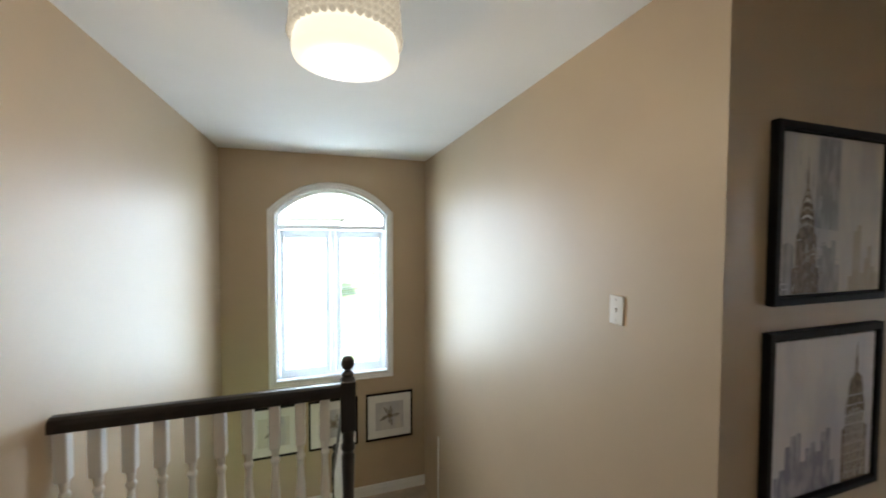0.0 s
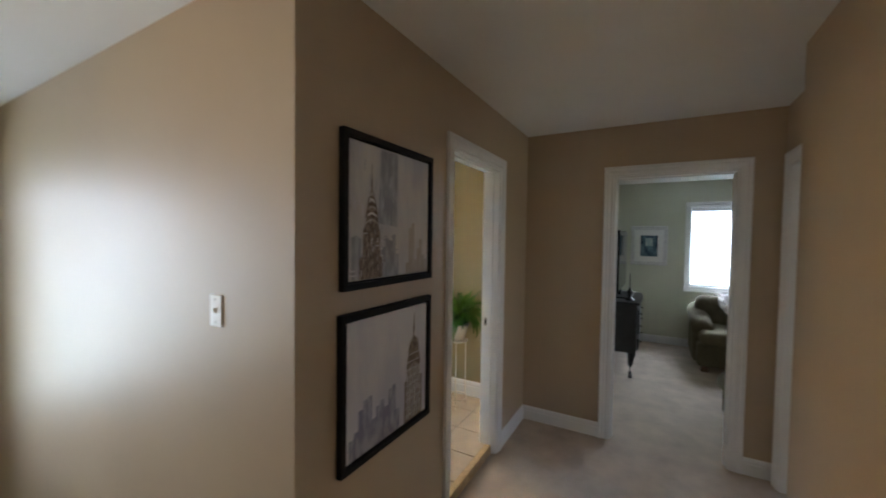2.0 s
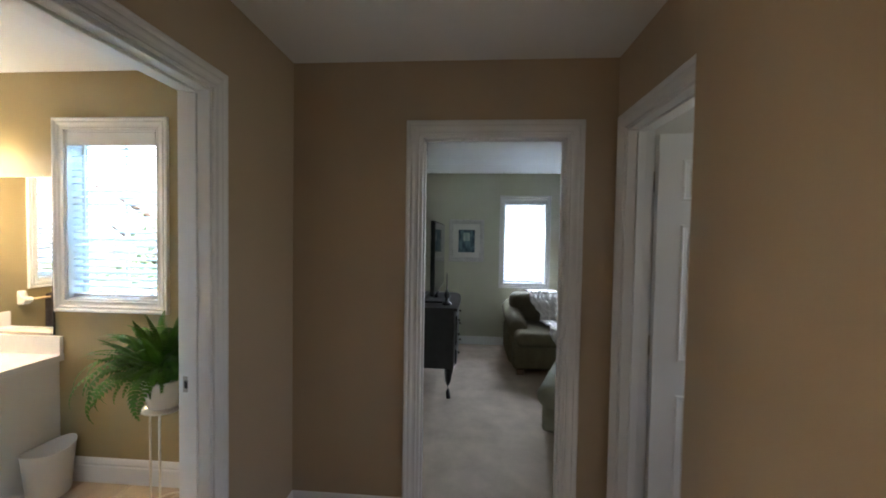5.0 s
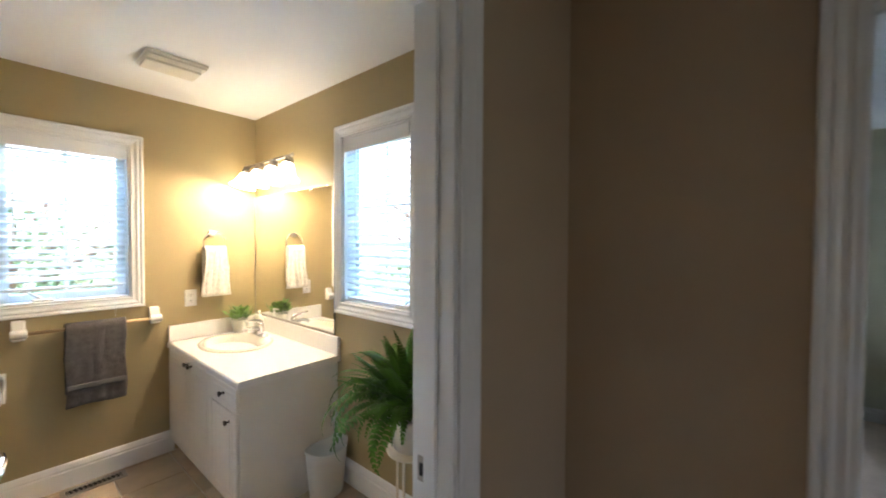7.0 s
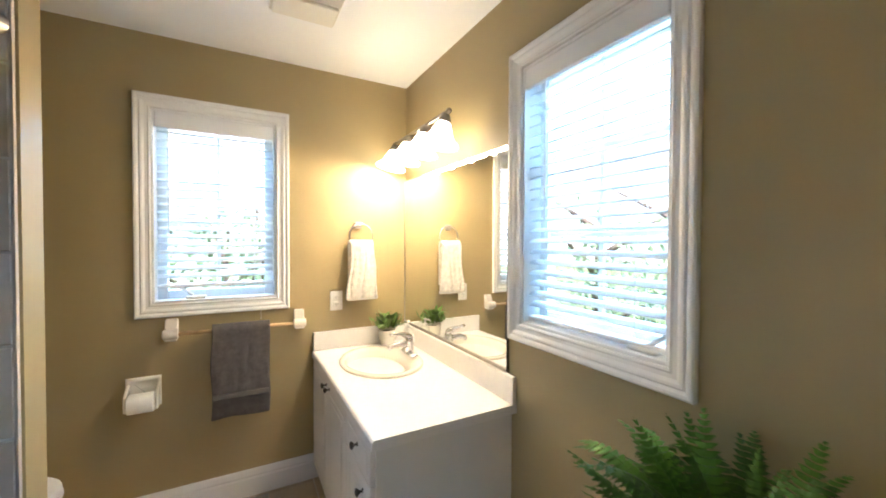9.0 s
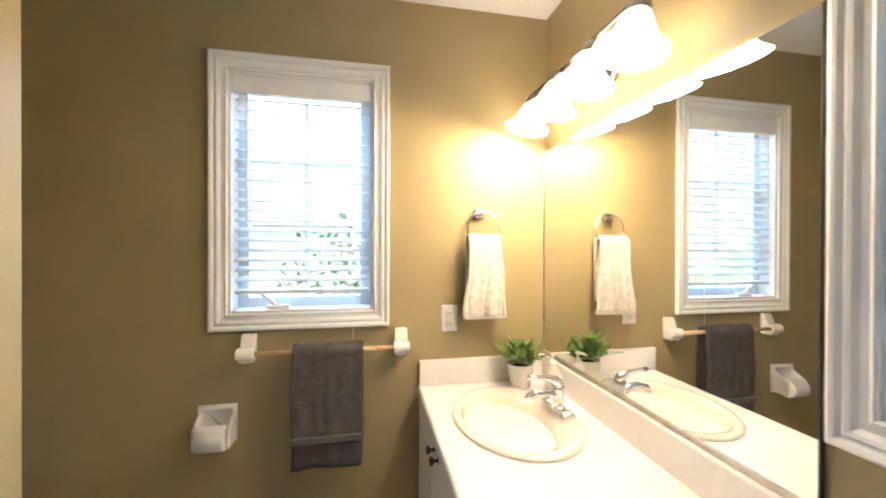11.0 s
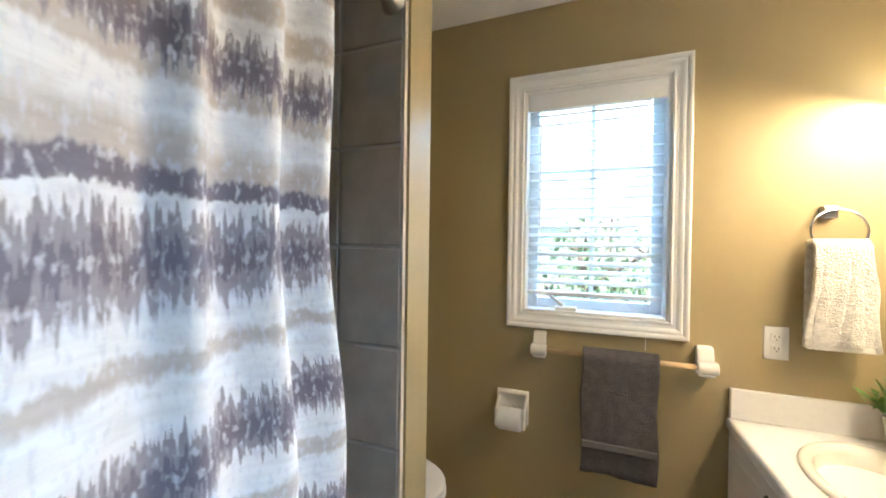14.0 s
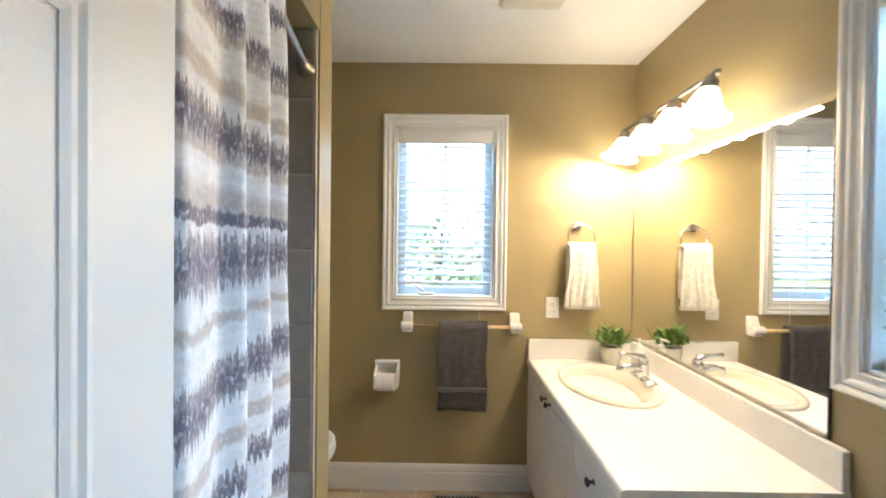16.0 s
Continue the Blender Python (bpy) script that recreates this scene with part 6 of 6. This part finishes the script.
for k in range(len(prof2)):
    bm.faces.new((lo[k], lo[(k + 1) % len(prof2)], hi[(k + 1) % len(prof2)], hi[k]))
part("top", bm, M_EBONY, dresser, "glossy black top")
for k, z in enumerate((0.40, 0.58, 0.72)):
    part("drawer_front", boxed((5.93, 0.792, z - 0.07), (6.71, 0.806, z + 0.07), 0.004, 1), M_EBONY, dresser)
    for x in (6.08, 6.55):
        bm = bmesh.new()
        lathe(bm, [(0.008, 0), (0.008, 0.01), (0.015, 0.018), (0.004, 0.026)], 12, pose(x, 0.792, z, 90, 0, 0))
        part("knob", bm, M_PEWTER, dresser, "dark knob", True)
for x, y, s in ((6.83, 0.87, 1), (5.95, 0.87, -1), (6.83, 1.36, 1), (5.95, 1.36, -1)):
    bm = bmesh.new()
    tube(bm, [(x, y, 0.36), (x + 0.012 * s, y - 0.006, 0.28), (x + 0.004 * s, y, 0.16), (x - 0.004 * s, y, 0.06), (x + 0.014 * s, y - 0.008, 0.0)], [0.045, 0.042, 0.026, 0.017, 0.022], 12)
    part("leg", bm, M_EBONY, dresser, "black cabriole leg", True)
tv = thing("television", I4, "flat black television standing on the dresser", "television")
m = pose(6.42, 1.02, 0, 0, 0, -1)
part("housing", boxed((-0.52, -0.018, 0.97), (0.52, 0.022, 1.68), 0.008, 2, m), M_BLACK, tv)
part("screen", boxed((-0.505, -0.0205, 0.985), (0.505, -0.0175, 1.668), 0.0, 1, m), M_SCREEN, tv, "dark glossy screen")
part("neck", boxed((-0.05, -0.006, 0.88), (0.05, 0.03, 0.98), 0.006, 1, m), M_BLACK, tv)
part("foot", boxed((-0.30, -0.13, 0.873), (0.30, 0.13, 0.888), 0.006, 1, m), M_BLACK, tv)
figurine = thing("small_lamp_base", pose(6.05, 0.90, 0.872), "small dark turned ornament on the dresser", "ornament")
bm = bmesh.new()
lathe(bm, [(0.05, 0), (0.05, 0.015), (0.02, 0.03), (0.015, 0.06), (0.03, 0.09), (0.02, 0.12), (0.006, 0.15), (0.005, 0.30), (0.002, 0.31)], 16)
part("stem", bm, M_EBONY, figurine, "", True)

# framed print on the window wall
bp = thing("silver_framed_print", I4, "silver framed print with a blue motif in a white mat", "picture")
x = 7.8
bm = bmesh.new()
sweep(bm, [(0.487, 1.185), (0.985, 1.185), (0.985, 1.785), (0.487, 1.785)], [(-1, -1), (1, -1), (1, 1), (-1, 1)], [(0, 0), (0, 0.022), (-0.015, 0.028), (-0.035, 0.022), (-0.05, 0.024), (-0.06, 0.008), (-0.066, 0.0)], plane_map("x", x, -1), True)
part("frame", bm, M_SILVER, bp, "wide silver moulded frame")
part("mat_board", boxed((x - 0.009, 0.54, 1.24), (x - 0.002, 0.93, 1.73)), M_MAT, bp, "white mat board")
part("picture_sheet", boxed((x - 0.0115, 0.62, 1.32), (x - 0.0085, 0.85, 1.64)), art_mat("teal_wash", (0.15, 0.25, 0.30), (0.02, 0.05, 0.09), 9), bp, "dark blue and teal image")
bm = bmesh.new()
bm.faces.new([bm.verts.new((x - 0.0118, y, z)) for y, z in ((0.69, 1.48), (0.78, 1.48), (0.78, 1.60), (0.69, 1.60))])
part("light_patch", bm, art_mat("pale_wash", (0.5, 0.58, 0.55), (0.34, 0.45, 0.46), 10), bp, "pale patch in the image")

# ---------------------------------------------------------------- outdoors


def tree(x, y, h, spread, seed):
    rnd = random.Random(seed)
    t = thing("tree", pose(x, y, -3.0), "leafy green garden tree outside the window", "tree", "garden trees")
    bm = bmesh.new()
    tube(bm, [(0, 0, 0), (0.05, 0.03, h * 0.3), (-0.04, 0.05, h * 0.6), (0.02, 0, h * 0.9)], [0.16, 0.12, 0.08, 0.03], 8)
    for k in range(7):
        a, z = k * 2.4, h * (0.35 + 0.07 * k)
        tube(bm, [(0, 0, z), (math.cos(a) * spread * 0.4, math.sin(a) * spread * 0.4, z + 0.5), (math.cos(a) * spread * 0.8, math.sin(a) * spread * 0.8, z + 0.9)], [0.06, 0.035, 0.012], 6)
    part("trunk", bm, M_BARK, t, "brown branching trunk")
    vs, fs = [], []
    for k in range(1300):
        u, v, w = rnd.gauss(0, 1), rnd.gauss(0, 1), rnd.gauss(0, 1)
        d = math.sqrt(u * u + v * v + w * w) or 1
        r = rnd.random() ** 0.4
        lump = 0.72 + 0.28 * noise.noise(Vector((u / d * 2.2, v / d * 2.2, w / d * 2.2 + seed)))
        c = Vector((u / d * r * spread * lump, v / d * r * spread * lump, h * 0.66 + w / d * r * h * 0.36 * lump))
        a, s = Vector((rnd.uniform(-1, 1), rnd.uniform(-1, 1), rnd.uniform(-1, 1))).normalized(), rnd.uniform(0.05, 0.10)
        b = a.orthogonal().normalized()
        i = len(vs)
        vs += [c - a * s, c + b * s * 0.5, c + a * s, c - b * s * 0.5]
        fs.append((i, i + 1, i + 2, i + 3))
    me = bpy.data.meshes.new("crown")
    me.from_pydata([tuple(v) for v in vs], [], fs)
    me.materials.append(M_TREE)
    cr = new("crown", me)
    cr.parent = t
    tagged(cr, "dense crown of small leaves", kind="stuff")
    return t


for args in ((8.6, 4.2, 5.6, 1.7, 1), (10.5, 2.6, 6.5, 2.0, 2), (9.0, 6.3, 6.0, 1.8, 3), (3.3, 9.2, 5.2, 1.7, 4), (5.4, 10.4, 5.8, 1.9, 5), (7.4, 12.2, 6.2, 2.2, 8), (3.9, 13.5, 6.0, 2.0, 9), (12.6, -0.8, 5.4, 1.9, 6)):
    tree(*args)
bm = bmesh.new()
box(bm, (-60.0, 60.0, -3.0), (60.0, 60.4, 60.0))
box(bm, (60.0, -40.0, -3.0), (60.4, 60.0, 60.0))
tagged(part("backdrop", bm, M_HAZE), "pale hazy sky in the distance", "sky", kind="structure")
house = thing("neighbour_house", I4, "pale sided neighbouring house with a shingled roof", "house")
hb = bmesh.new()
hx0, hx1, hy0, hy1 = -9.0, 2.3, 29.0, 36.0
box(hb, (hx0, hy0, -3.0), (hx1, hy1, 2.8))
part("wall", hb, M_SIDING, house, "pale horizontal siding")
for k in range(24):
    part("siding_board", boxed((hx0 - 0.01, hy0 - 0.03, -2.9 + 0.235 * k), (hx1 + 0.01, hy0 - 0.002, -2.68 + 0.235 * k), 0.006, 1), M_SIDING, house)
bm = bmesh.new()
pr = [bm.verts.new(p) for p in ((hx0 - 0.4, hy0 - 0.4, 2.8), (hx1 + 0.4, hy0 - 0.4, 2.8), (hx1 + 0.4, hy1 + 0.4, 2.8), (hx0 - 0.4, hy1 + 0.4, 2.8), (hx0 + 2.5, 32.5, 5.2), (hx1 - 2.5, 32.5, 5.2))]
for q in ((0, 1, 5, 4), (1, 2, 5), (2, 3, 4, 5), (3, 0, 4), (0, 3, 2, 1)):
    bm.faces.new([pr[k] for k in q])
part("roof", bm, M_SHINGLE, house, "grey shingled hip roof")
for x in (-6.4, -3.6, -0.8, 1.2):
    wn_ = part("window", boxed((x - 0.55, hy0 - 0.06, 0.3), (x + 0.55, hy0 - 0.03, 1.9), 0.01, 1), M_VINYL, house, "white framed window")
    # the sky's reflection is put into the pane's pale blue base colour
    part("pane", boxed((x - 0.47, hy0 - 0.07, 0.38), (x + 0.47, hy0 - 0.055, 1.82)), mat("painted_sky_pane", (0.34, 0.44, 0.50), 0.08, var=0.1, bump=0), wn_, "pane coloured pale blue as reflected sky")

# ---------------------------------------------------------------- tiles, one by one


def tile_piece(w, h, d):
    return boxed((-w / 2, -d, -h / 2), (w / 2, 0, h / 2), 0.003, 1)


# floor tiles on a 0.305 m grid
ft = boxed((-0.150, -0.150, -0.010), (0.150, 0.150, 0.0), 0.003, 1)
first = None
for ix in range(-3, 6):
    for iy in range(0, 9):
        cx, cy = 3.0985 + 0.305 * ix, 1.86 + 0.305 * iy
        if cx < 2.2 or cx > 4.6 or cy > 4.35:
            continue
        m = Matrix.Translation((cx, cy, BATH))
        if first is None:
            first = part("tile", ft, M_FTILE, floor_bath)
            first.matrix_basis = m
        else:
            share("tile", first, floor_bath, m)

# tub wall tiles: end wall and long wall
tile_wall = tagged(part("wall_tub_tiles", boxed((2.185, 3.352, 0.43), (2.955, 3.3615, 2.149)), M_GROUT), "taupe stone wall tiles with pale grout round the tub", "wall", kind="structure")
part("edge_tile", boxed((2.9545, 3.3455, 0.43), (2.9585, 3.3612, 2.149), 0.001, 1), M_WTILE, tile_wall, "narrow finished tile edge")
first = None
for c in range(5):
    for r in range(-2, 5):
        z0 = 1.154 + 0.2535 * r
        z1 = min(2.147, z0 + 0.2535)
        x1 = 2.953 - 0.186 * c
        x0 = max(2.19, x1 - 0.186)
        if x1 - x0 < 0.05 or z1 - z0 < 0.05:
            continue
        full = abs(z1 - z0 - 0.2535) < 1e-6 and abs(x1 - x0 - 0.186) < 1e-6
        m = Matrix.Translation(((x0 + x1) / 2, 3.352, (z0 + z1) / 2))
        if full and first is not None:
            share("tile", first, tile_wall, m)
        else:
            o = part("tile", tile_piece(x1 - x0 - 0.007, z1 - z0 - 0.007, 0.006), M_WTILE, tile_wall)
            o.matrix_basis = m
            first = first or (o if full else None)
long_wall = tagged(part("wall_tub_long_tiles", boxed((2.181, 1.764, 0.43), (2.188, 3.350, 2.149)), M_GROUT), "taupe stone tiles along the tub", "wall", kind="structure")
lt = boxed((0, -0.1033, -0.1228), (0.006, 0.1033, 0.1228), 0.003, 1)
first = None
for c in range(7):
    for r in range(-2, 4):
        m = Matrix.Translation((2.188, 3.23 - 0.2115 * c, 1.148 + 0.2505 * (r + 0.5)))
        if first is None:
            first = part("tile", lt, M_WTILE, long_wall)
            first.matrix_basis = m
        else:
            share("tile", first, long_wall, m)
